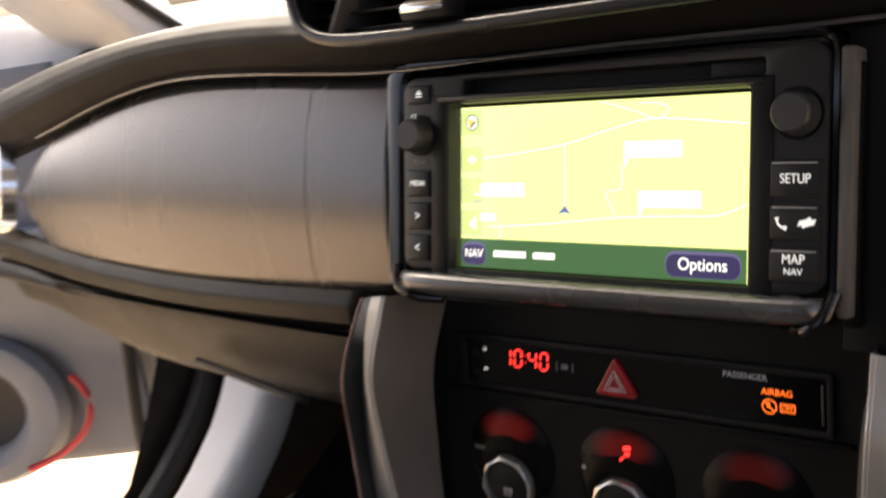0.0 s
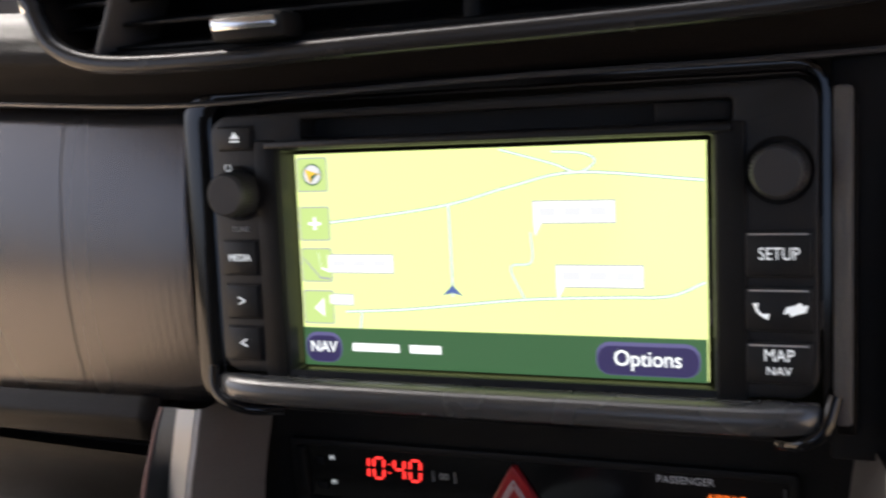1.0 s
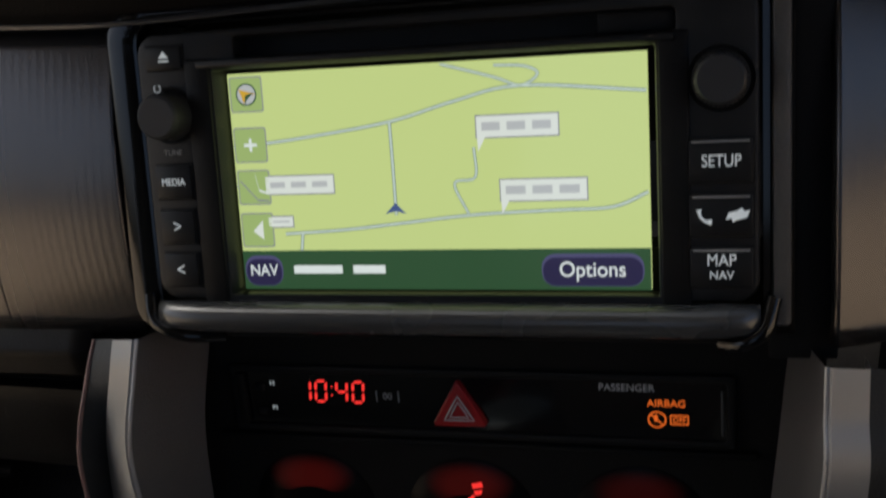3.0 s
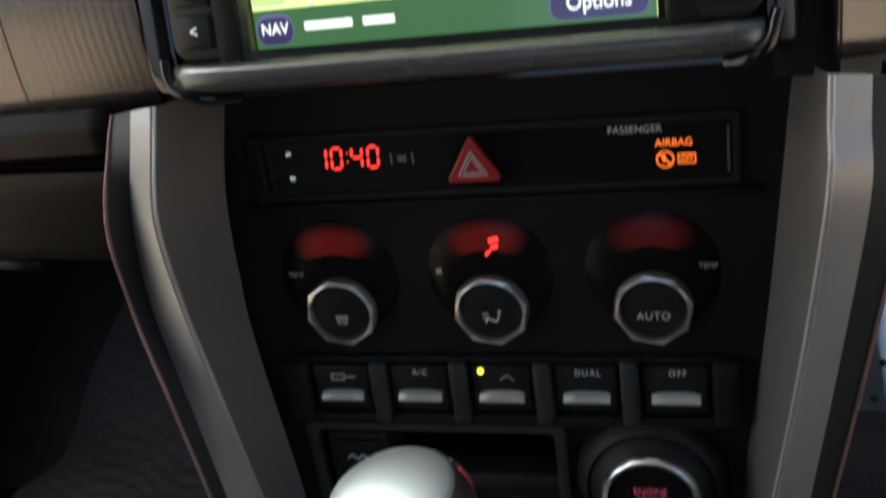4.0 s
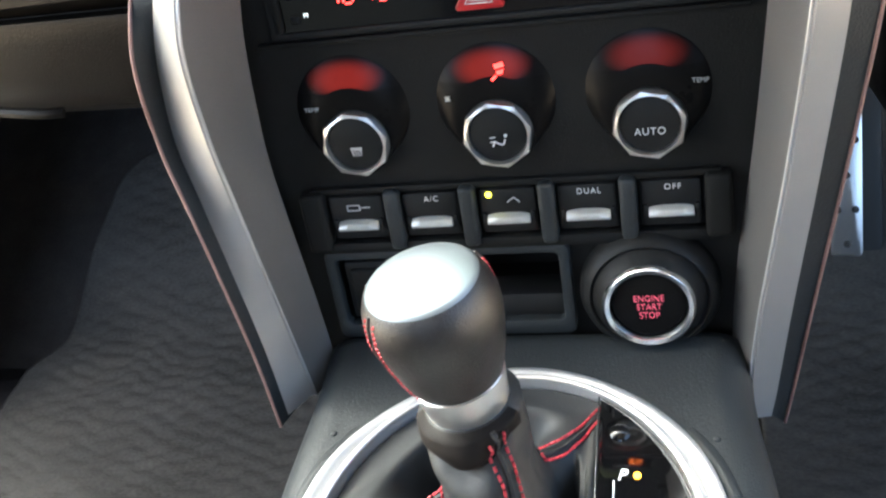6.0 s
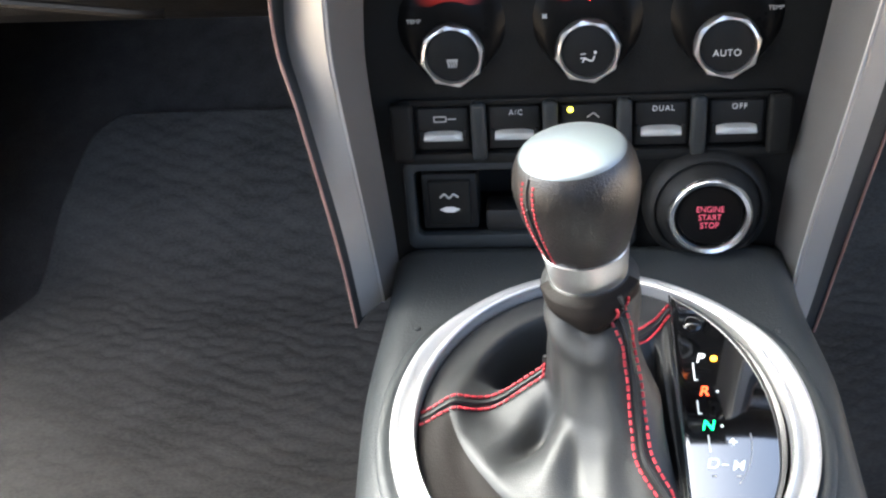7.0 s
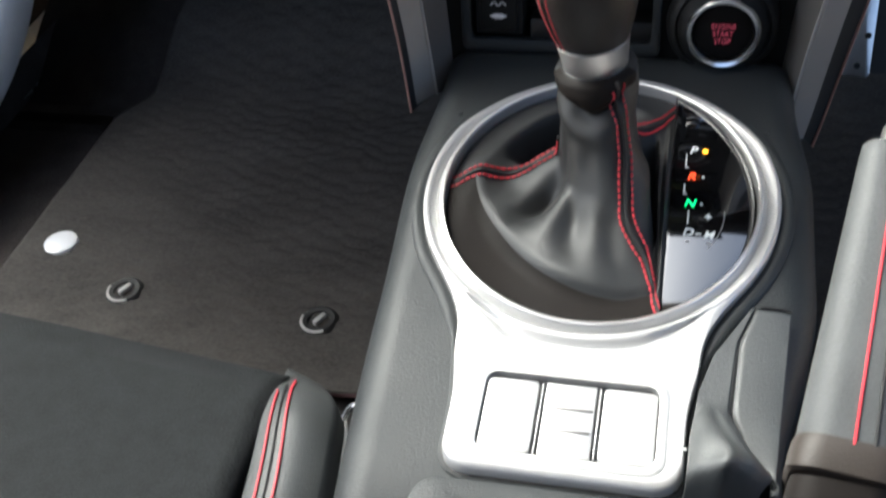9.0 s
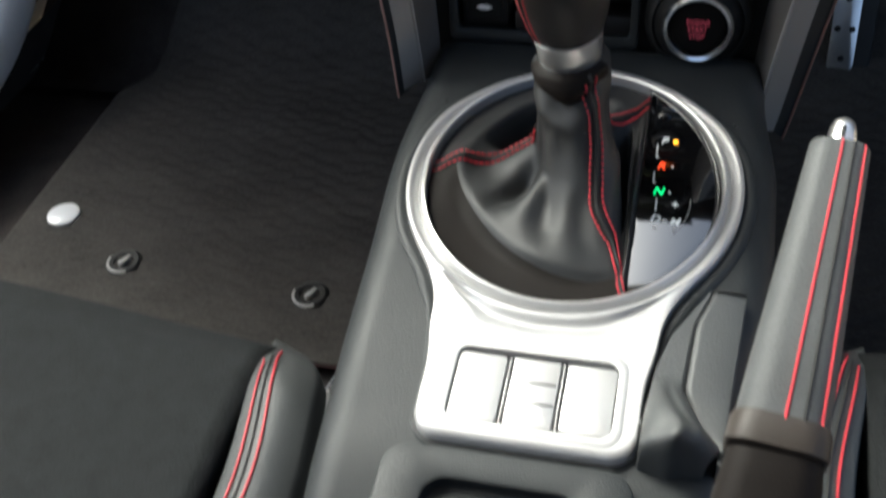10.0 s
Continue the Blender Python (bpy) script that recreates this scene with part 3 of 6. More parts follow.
def build_radio():
    radio = thing("head_unit", "black in-dash radio with a lit navigation display", "car radio", STACK)
    cx, w = 0.0045, 0.195
    face_pts = [(x, z - (0.0028 * (0.102 - x) / 0.195 if z > 0.04 else 0.0)) for x, z in rrect(w, 0.0905, 0.007, 6, cx, 0.0437)]
    scr = rrect(0.1395, 0.0745, 0.0006, 1, 0.0035, 0.0365)
    slot = rrect(0.137, 0.0062, 0.0008, 1, 0.0105, 0.0806)
    part("faceplate", plate(face_pts, 0.0, 0.012, 0.0016, "y", (scr, slot)), "unit_plastic", radio)
    part("slot", rbox(0.139, 0.002, 0.009, 0, (0.0105, 0.011, 0.0806)), "dark_void", radio, "dark disc slot")
    part("slot_stop", rbox(0.022, 0.006, 0.006, 0.0008, (0.068, 0.006, 0.0806)), "black_plastic", radio)
    part("bridge", rbox(0.150, 0.0035, 0.0024, 0.0008, (0.004, -0.0006, 0.0757)), "unit_plastic", radio)
    # lower lip, rounded and proud of the face
    lip = [(0.002, 0.0), (-0.0022, 0.0), (-0.0068, -0.0010), (-0.0086, -0.004), (-0.0074, -0.0085), (-0.0015, -0.0105), (0.006, -0.0108), (0.008, -0.006)]
    bm = bmesh.new()
    rows = []
    for k in range(41):
        x = -0.0925 + 0.1945 * k / 40
        e = 1 - abs(2 * k / 40 - 1) ** 14 * 0.55
        rows.append([bm.verts.new((x, y * e, -0.002 + z * (0.75 + 0.25 * e))) for y, z in lip])
    for a, b in zip(rows[:-1], rows[1:]):
        for j in range(len(lip)):
            bm.faces.new((a[j], a[(j + 1) % len(lip)], b[(j + 1) % len(lip)], b[j]))
    bm.faces.new(rows[0])
    bm.faces.new(rows[-1][::-1])
    part("lower_lip", bm, "lip_plastic", radio, "rounded lower lip", sharp=80)
    # gloss frame round the unit
    out, inn = rrect(0.2104, 0.110, 0.011, 6, -0.0003, 0.0405), rrect(0.1965, 0.103, 0.0075, 6, 0.0045, 0.0388)
    part("surround", plate(out, 0.0025, 0.03, 0.002, "y", (inn,)), "gloss_black", radio, "gloss black surround")
    for sx, e, run in ((-0.093, 1, 1.0), (0.102, -1, 0.5)):
        foot = [(sx - 0.004 * e, 0.000, 0.0), (sx - 0.001 * e, -0.003, -0.009), (sx + 0.010 * run * e, -0.003, -0.0135), (sx + 0.022 * run * e, 0.002, -0.0145)]
        part("corner_foot", sweep(smooth_path(foot), rrect(0.004, 0.004, 0.0015, 3)), "gloss_black", radio)
    part("side_strip", rbox(0.0052, 0.016, 0.095, 0.0015, (0.1080, 0.009, 0.0385)), "trim_inner", radio, "brownish strip beside the frame")
    # raised screen bezel and side fillets
    part("bezel_side", rbox(0.0085, 0.004, 0.080, 0.001, (-0.0715, 0.001, 0.0375)), "black_plastic", radio)
    part("bezel_side", rbox(0.0085, 0.004, 0.080, 0.001, (0.0785, 0.001, 0.0375)), "black_plastic", radio)

    def knob(x, z, r, d):
        k = part("knob", lathe([(0, -d), (r * 0.86, -d), (r * 0.95, -d + 0.0007), (r, -d + 0.002), (r * 1.01, -d * 0.5), (r * 1.12, 0.0), (r * 1.12, 0.002)], 48, pose(x, 0, z, -90)), "knob_plastic", radio, "round ribbed rotary knob")
        ribs = []
        for j in range(36):
            a = 2 * math.pi * j / 36
            ribs.append(rbox(0.0005, d * 0.5, 0.0004, 0, (x + r * 1.005 * math.cos(a), -d * 0.6, z + r * 1.005 * math.sin(a))))
        part("ribs", join(ribs), "unit_plastic", k)
        part("halo", lathe([(r * 1.12, 0.0), (r * 1.3, -0.0006), (r * 1.34, 0.001)], 48, pose(x, 0, z, -90)), "black_plastic", k)

    knob(-0.0822, 0.0600, 0.0072, 0.010)
    knob(0.0915, 0.0632, 0.0073, 0.009)

    def key(x, z, bw, bh):
        return part("button", rbox(bw, 0.0022, bh, 0.0006, (x, -0.0004, z)), "unit_plastic", radio)

    def gap(x, z, bw, bh):
        part("button_gap", rbox(bw + 0.0012, 0.0012, bh + 0.0012, 0.0002, (x, 0.0002, z)), "dark_void", radio)

    for z, bw, bh, words, size in ((0.0785, 0.0128, 0.0074, "", 0), (0.0382, 0.0128, 0.0112, "MEDIA", 0.0034), (0.0232, 0.0122, 0.0112, ">", 0.0062), (0.0087, 0.0122, 0.0112, "<", 0.0062)):
        x = -0.0826 - 0.0008 * (0.0785 - z) / 0.07
        gap(x, z, bw, bh)
        key(x, z, bw, bh)
        if words:
            text("lettering", words, size, (x, -0.0016, z), "unit_print", radio, width=0.86)
    part("eject_mark", plate([(-0.0840, 0.0784), (-0.0804, 0.0784), (-0.0822, 0.0806)], -0.0018, -0.0015), "unit_print", radio)
    part("eject_mark", rbox(0.0036, 0.0003, 0.0006, 0, (-0.0822, -0.00165, 0.0775)), "unit_print", radio)
    part("power_mark", tube([(-0.0862 + 0.0012 * math.cos(a), -0.0004, 0.0688 + 0.0012 * math.sin(a)) for a in [radians(120 + 30 * k) for k in range(11)]], 0.00018, 6, up=(0, 1, 0)), "unit_print", radio)
    text("lettering", "TUNE", 0.0026, (-0.0828, -0.0002, 0.0478), "grey_print", radio)
    for z, bh in ((0.040, 0.0126), (0.0243, 0.0122), (0.0090, 0.0116)):
        gap(0.0912, z, 0.0178, bh)
        key(0.0912, z, 0.0178, bh)
        part("button_edge", rbox(0.016, 0.0006, 0.0005, 0.0001, (0.0912, -0.0016, z + bh / 2 - 0.0006)), "grey_print", radio)
    text("lettering", "SETUP", 0.0050, (0.0914, -0.0016, 0.0400), "unit_print", radio, width=0.80)
    text("lettering", "MAP", 0.0050, (0.0912, -0.0016, 0.0112), "unit_print", radio, width=0.86)
    text("lettering", "NAV", 0.0034, (0.0912, -0.0016, 0.0068), "unit_print", radio)
    part("phone_mark", tube(smooth_path([(0.0850, -0.0017, 0.0262), (0.0854, -0.0017, 0.0242), (0.0868, -0.0017, 0.0228), (0.0886, -0.0017, 0.0224)]), 0.0005, 6, up=(0, 1, 0), scales=[1.7, 1.5, 1.2, 1, .9, .85, .8, .8, .8, .8, .8, .8, .8, .8, .8, .8, .85, .9, 1, 1.2, 1.4, 1.5, 1.6, 1.7, 1.7]), "unit_print", radio)
    link = [(0.0925, 0.0231), (0.0941, 0.0236), (0.0944, 0.0224), (0.0956, 0.0230), (0.0984, 0.0238), (0.0992, 0.0258), (0.0976, 0.0256), (0.0970, 0.0266), (0.0956, 0.0257), (0.0933, 0.0252)]
    part("link_mark", plate(link, -0.0018, -0.0015), "unit_print", radio)
    build_map(radio)


def build_map(radio):
    """The navigation display: land, roads, name plates and the lower bar, each a thin layer."""
    x0, x1, z0, z1 = -0.0648, 0.0705, 0.0004, 0.0722
    W, H = x1 - x0, z1 - z0
    deep = 0.0076
    screen = part("display", rbox(W, 0.003, H, 0, ((x0 + x1) / 2, deep + 0.0015, (z0 + z1) / 2)), "map_land", radio, "lit yellow-green navigation map")

    def at(u, v, layer):
        return (x0 + u * W, deep - 0.00006 * layer, z0 + v * H)

    def box(name, u0, u1, v0, v1, material, layer, r=0.0):
        pts = rrect((u1 - u0) * W, (v1 - v0) * H, max(r, 0.0001), 4, x0 + (u0 + u1) / 2 * W, z0 + (v0 + v1) / 2 * H)
        part(name, plate(pts, deep - 0.00006 * layer, deep - 0.00006 * layer + 0.00003), material, screen)

    def road(pts, width):
        path = smooth_path([at(u, v, 0) for u, v in pts], 6)
        for name, wd, material, layer in (("road_edge", width * 1.7, "map_road_edge", 1), ("road", width, "map_road", 2)):
            bm = bmesh.new()
            rows = []
            for k, p in enumerate(path):
                d = (path[min(k + 1, len(path) - 1)] - path[max(k - 1, 0)]).normalized()
                s = Vector((-d.z, 0, d.x)) * wd / 2
                y = deep - 0.00006 * layer
                rows.append((bm.verts.new((p.x + s.x, y, p.z + s.z)), bm.verts.new((p.x - s.x, y, p.z - s.z))))
            for a, b in zip(rows[:-1], rows[1:]):
                bm.faces.new((a[0], a[1], b[1], b[0]))
            part(name, bm, material, screen)

    road([(0.002, 0.665), (0.19, 0.70), (0.405, 0.755), (0.56, 0.83), (0.72, 0.885), (0.998, 0.84)], 0.00068)
    road([(0.535, 0.992), (0.66, 0.925), (0.72, 0.885), (0.76, 0.93), (0.73, 0.965), (0.66, 0.975)], 0.00058)
    road([(0.405, 0.755), (0.407, 0.55), (0.408, 0.34)], 0.00068)
    road([(0.12, 0.26), (0.27, 0.275), (0.41, 0.30), (0.60, 0.335), (0.80, 0.35), (0.92, 0.36), (0.998, 0.42)], 0.00068)
    road([(0.605, 0.63), (0.605, 0.50), (0.555, 0.475), (0.585, 0.34)], 0.00058)
    road([(0.002, 0.49), (0.04, 0.455), (0.08, 0.43)], 0.00058)
    road([(0.165, 0.26), (0.155, 0.12), (0.15, 0.01)], 0.00068)
    box("lower_bar", 0.0, 1.0, 0.0, 0.182, "map_bar", 3)
    for u0, u1, v0, v1 in ((0.614, 0.802, 0.672, 0.762), (0.664, 0.862, 0.395, 0.485), (0.078, 0.255, 0.447, 0.527), (0.078, 0.142, 0.295, 0.34)):
        if u0 > 0.5:
            tail = [(u0, v0 + 0.01), (u0 + 0.022, v0 + 0.01), (u0 + 0.002, v0 - 0.06)]
            part("name_plate_tail", plate([(x0 + u * W, z0 + v * H) for u, v in tail], deep - 0.00030, deep - 0.00027), "map_label", screen)
        box("name_plate_edge", u0 - 0.003, u1 + 0.003, v0 - 0.006, v1 + 0.006, "map_ink", 4)
        box("name_plate", u0, u1, v0, v1, "map_label", 5)
        n = max(1, round((u1 - u0) / 0.065))
        for k in range(n):
            a = u0 + 0.012 + k * (u1 - u0 - 0.012) / n
            box("name_bar", a, a + (u1 - u0) / n - 0.02, v0 + 0.028, v1 - 0.026, "map_faint", 6)
    for v0 in (0.83, 0.60, 0.405, 0.205):
        box("icon_edge", 0.004, 0.090, v0 - 0.006, v0 + 0.156, "map_ink", 4, 0.0009)
        box("icon", 0.007, 0.087, v0, v0 + 0.150, "map_icon", 5, 0.0008)
    box("plus", 0.030, 0.064, 0.668, 0.682, "map_white", 6)
    box("plus", 0.0435, 0.0505, 0.645, 0.705, "map_white", 6)
    for k, line in enumerate((((0.012, 0.515), (0.055, 0.425), (0.084, 0.420)), ((0.052, 0.545), (0.060, 0.470), (0.084, 0.455)))):
        pts = [(x0 + u * W, z0 + v * H) for u, v in line]
        part("route_mark", plate(pts + [(x, z - 0.0007) for x, z in reversed(pts)], deep - 0.00038, deep - 0.00036), "map_white" if k else "map_ink", screen)
    part("compass_edge", plate(disc_pts(0.0037, 24, x0 + 0.047 * W, z0 + 0.905 * H), deep - 0.00034, deep - 0.00032), "map_bar", screen)
    part("compass_ring", plate(disc_pts(0.0032, 24, x0 + 0.047 * W, z0 + 0.905 * H), deep - 0.00036, deep - 0.00033), "map_faint", screen)
    part("compass_needle", plate([(x0 + 0.028 * W, z0 + 0.93 * H), (x0 + 0.072 * W, z0 + 0.905 * H), (x0 + 0.048 * W, z0 + 0.90 * H), (x0 + 0.040 * W, z0 + 0.865 * H)], deep - 0.00045, deep - 0.0004), "map_amber", screen)
    part("compass_needle", plate([(x0 + 0.044 * W, z0 + 0.90 * H), (x0 + 0.068 * W, z0 + 0.915 * H), (x0 + 0.050 * W, z0 + 0.885 * H), (x0 + 0.042 * W, z0 + 0.86 * H)], deep - 0.00047, deep - 0.00044), "map_bar", screen)
    part("speaker_mark", plate([(x0 + 0.035 * W, z0 + 0.275 * H), (x0 + 0.062 * W, z0 + 0.325 * H), (x0 + 0.062 * W, z0 + 0.235 * H)], deep - 0.0004, deep - 0.00036), "map_label", screen)
    part("position_arrow", plate([(x0 + 0.382 * W, z0 + 0.345 * H), (x0 + 0.408 * W, z0 + 0.395 * H), (x0 + 0.434 * W, z0 + 0.345 * H), (x0 + 0.408 * W, z0 + 0.358 * H)], deep - 0.0004, deep - 0.00036), "map_arrow", screen)
    for u0, u1, words, size in ((0.004, 0.105, "NAV", 0.0054), (0.752, 0.985, "Options", 0.0068)):
        box("pill_rim", u0, u1, 0.016, 0.160, "map_pill_rim", 4, 0.0042)
        box("pill", u0 + 0.003, u1 - 0.003, 0.018, 0.143, "map_pill", 5, 0.0038)
        letters("letter", words, size, at((u0 + u1) / 2, 0.088, 7), "map_white", screen, width=0.92, thickness=0.00003, bold=0.00003)
    for u0, u1 in ((0.135, 0.262), (0.290, 0.372)):
        box("road_name_bar", u0, u1, 0.074, 0.112, "map_white", 5)


# ---- the centre stack below the radio ----
def loft(stations, n=6, close=False):
    """A skin through stations, each a list of points across, smoothed along."""
    lines = [smooth_path([s[k] for s in stations], n) for k in range(len(stations[0]))]
    bm = bmesh.new()
    grid = [[bm.verts.new(p) for p in line] for line in lines]
    pairs = list(zip(grid[:-1], grid[1:])) + ([(grid[-1], grid[0])] if close else [])
    for a, b in pairs:
        for j in range(len(a) - 1):
            bm.faces.new((a[j], a[j + 1], b[j + 1], b[j]))
    if close:
        bm.faces.new([g[0] for g in grid])
        bm.faces.new([g[-1] for g in grid][::-1])
    return bm


def build_stack_panel():
    panel = thing("centre_stack", "black plastic centre stack with climate controls", "console panel", HVAC, kind="structure")
    outline = [(-0.118, 0.055), (0.124, 0.055), (0.122, -0.02), (0.104, -0.15), (0.096, -0.198), (-0.096, -0.198), (-0.102, -0.15), (-0.112, -0.02)]
    pocket = rrect(0.104, 0.036, 0.003, 3, -0.0325, -0.1385)
    part("panel", plate(outline, 0.001, 0.012, 0, "y", (pocket,)), "panel_plastic", panel)
    part("pocket_liner", plate(rrect(0.110, 0.042, 0.003, 3, -0.0325, -0.1385), 0.012, 0.05, 0, "y", (rrect(0.104, 0.036, 0.003, 3, -0.0325, -0.1385),)), "black_plastic", panel)
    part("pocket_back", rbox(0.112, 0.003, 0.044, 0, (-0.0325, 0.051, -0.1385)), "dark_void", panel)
    rim_out, rim_in = rrect(0.113, 0.047, 0.004, 4, -0.0325, -0.1400), rrect(0.103, 0.035, 0.003, 4, -0.0325, -0.1385)
    part("pocket_rim", plate(rim_out, -0.0035, 0.002, 0.0012, "y", (rim_in,)), "console_plastic", panel, "grey rim of the pocket")
    part("pocket_step", rbox(0.07, 0.018, 0.012, 0.002, (-0.015, 0.010, -0.1505)), "unit_plastic", panel)
    part("fascia_fold", rbox(0.198, 0.004, 0.0025, 0.001, (0.003, -0.0002, -0.0185)), "panel_plastic", panel)


def build_clock():
    clock = thing("clock_panel", "gloss black clock strip with red digits and warning lights", "car clock", HVAC)
    cx, cz, w, h = 0.003, -0.003, 0.178, 0.0212
    part("frame", plate(rrect(w + 0.006, h + 0.006, 0.002, 3, cx, cz), -0.0012, 0.002, 0.0008, "y", (rrect(w, h, 0.0012, 3, cx, cz),)), "black_plastic", clock)
    part("window", rbox(w, 0.001, h, 0, (cx, 0.0006, cz)), "gloss_black", clock)
    part("edge_line", rbox(0.0009, 0.0012, 0.0165, 0.0003, (0.0905, -0.0006, -0.003)), "trim_inner", clock, "dull grey edge line")
    part("left_bevel", rbox(0.004, 0.003, 0.021, 0.001, (-0.0845, -0.0008, -0.003)), "panel_plastic", clock)

    lit = {"0": "abcdef", "1": "bc", "4": "bcfg"}
    sh = 0.09
    ox, oz, dw, dh = -0.0582, -0.0038, 0.0040, 0.0082

    def seg(x0, z0, x1, z1):
        a, b = Vector((x0 + sh * z0, 0, z0)), Vector((x1 + sh * z1, 0, z1))
        d = (b - a).normalized() * 0.0004
        s = Vector((-d.z, 0, d.x)) * 1.1
        pts = [a + d, a + d * 2.2 + s, b - d * 2.2 + s, b - d, b - d * 2.2 - s, a + d * 2.2 - s]
        return plate([(p.x, p.z) for p in pts], -0.0003, 0.0002)

    for char, x in (("1", ox - 0.0032), ("0", ox + 0.0030), ("4", ox + 0.0112), ("0", ox + 0.0176)):
        ends = {"a": (0, dh, dw, dh), "b": (dw, dh, dw, dh / 2), "c": (dw, dh / 2, dw, 0), "d": (0, 0, dw, 0), "e": (0, 0, 0, dh / 2), "f": (0, dh / 2, 0, dh), "g": (0, dh / 2, dw, dh / 2)}
        digit = None
        for s in lit[char]:
            x0, z0, x1, z1 = ends[s]
            bm = seg(x0, z0, x1, z1)
            bmesh.ops.translate(bm, verts=bm.verts, vec=(x, 0, oz))
            if digit:
                part("segment", bm, "led_red", digit)
            else:
                digit = part("digit", bm, "led_red", clock, "glowing red digit")
    for dz in (0.0026, 0.0060):
        part("colon_dot", rbox(0.0005, 0.0004, 0.0006, 0.0001, (ox + 0.0094 + sh * dz, -0.0002, oz + dz)), "led_red", clock)
    text("lettering", "H", 0.0027, (-0.0720, -0.0002, 0.0030), "unit_print", clock)
    text("lettering", "M", 0.0027, (-0.0722, -0.0002, -0.0070), "unit_print", clock)
    for z in (0.0014, -0.0086):
        part("clock_button", rbox(0.0042, 0.0014, 0.0032, 0.0008, (-0.0772, -0.0002, z)), "black_plastic", clock)
    part("bracket", rbox(0.0003, 0.0003, 0.0042, 0, (-0.0312, -0.0002, -0.001)), "grey_print", clock)
    text("lettering", "00", 0.0036, (-0.0270, -0.0002, -0.001), "grey_print", clock)
    part("bracket", rbox(0.0003, 0.0003, 0.0042, 0, (-0.0228, -0.0002, -0.001)), "grey_print", clock)
    # hazard switch
    tri = []
    for k, (x, z) in enumerate(((0.0, 0.0062), (-0.0098, -0.0106), (0.0098, -0.0106))):
        for j in (-1, 0, 1):
            a = radians((90, 210, 330)[k] + 40 * j)
            tri.append((x * 0.86 + 0.0014 * math.cos(a), -0.0040 + (z + 0.0040) * 0.86 + 0.0014 * math.sin(a)))
    haz = part("hazard_switch", plate(tri, -0.0024, 0.001, 0.0008), "hazard_red", clock, "red triangular hazard switch")
    for s, r in ((0.56, 0.00028), (0.36, 0.00024)):
        p = [(x * s, -0.0028, -0.0050 + (z + 0.0050) * s) for x, z in ((0.0, 0.0062), (-0.0098, -0.0106), (0.0098, -0.0106))]
        line = [Vector(p[k]).lerp(Vector(p[(k + 1) % 3]), j / 4) for k in range(3) for j in range(4)]
        part("hazard_line", tube(line, r, 6, True, up=(0, 1, 0)), "white_print", haz)
    text("lettering", "PASSENGER", 0.0037, (0.0590, -0.0002, 0.0052), "white_print", clock, width=0.98)
    text("lettering", "AIRBAG", 0.0037, (0.0722, -0.0002, -0.0003), "led_amber", clock, width=1.0)
    ring = [(0.0690 + 0.0029 * math.cos(2 * math.pi * k / 20), -0.0002, -0.0063 + 0.0029 * math.sin(2 * math.pi * k / 20)) for k in range(20)]
    part("airbag_mark", tube(ring, 0.00028, 6, True, up=(0, 1, 0)), "led_amber", clock)
    part("airbag_mark", tube([(0.0669, -0.0003, -0.0043), (0.0711, -0.0003, -0.0083)], 0.00028, 6, up=(0, 1, 0)), "led_amber", clock)
    part("airbag_mark", plate(disc_pts(0.0007, 12, 0.0686, -0.0058, 0.0013), -0.0003, 0), "led_amber", clock)
    part("off_box", plate(rrect(0.0062, 0.0036, 0.0004, 2, 0.0764, -0.0063), -0.0002, 0.0001, 0, "y", (rrect(0.0054, 0.0028, 0.0003, 2, 0.0764, -0.0063),)), "led_amber", clock)
    text("lettering", "OFF", 0.0026, (0.0764, -0.0003, -0.0063), "led_amber", clock)


def dial_point(theta, s):
    """The sheared cone of a climate dial: s from the panel (0) to the knob (1)."""
    e = math.sin(s * math.pi / 2)
    r = 0.0250 + (0.0150 - 0.0250) * s
    cz = -0.0495 + (-0.0630 + 0.0495) * s
    return Vector((r * math.cos(theta), 0.0012 - 0.0045 * e, cz + r * math.sin(theta)))


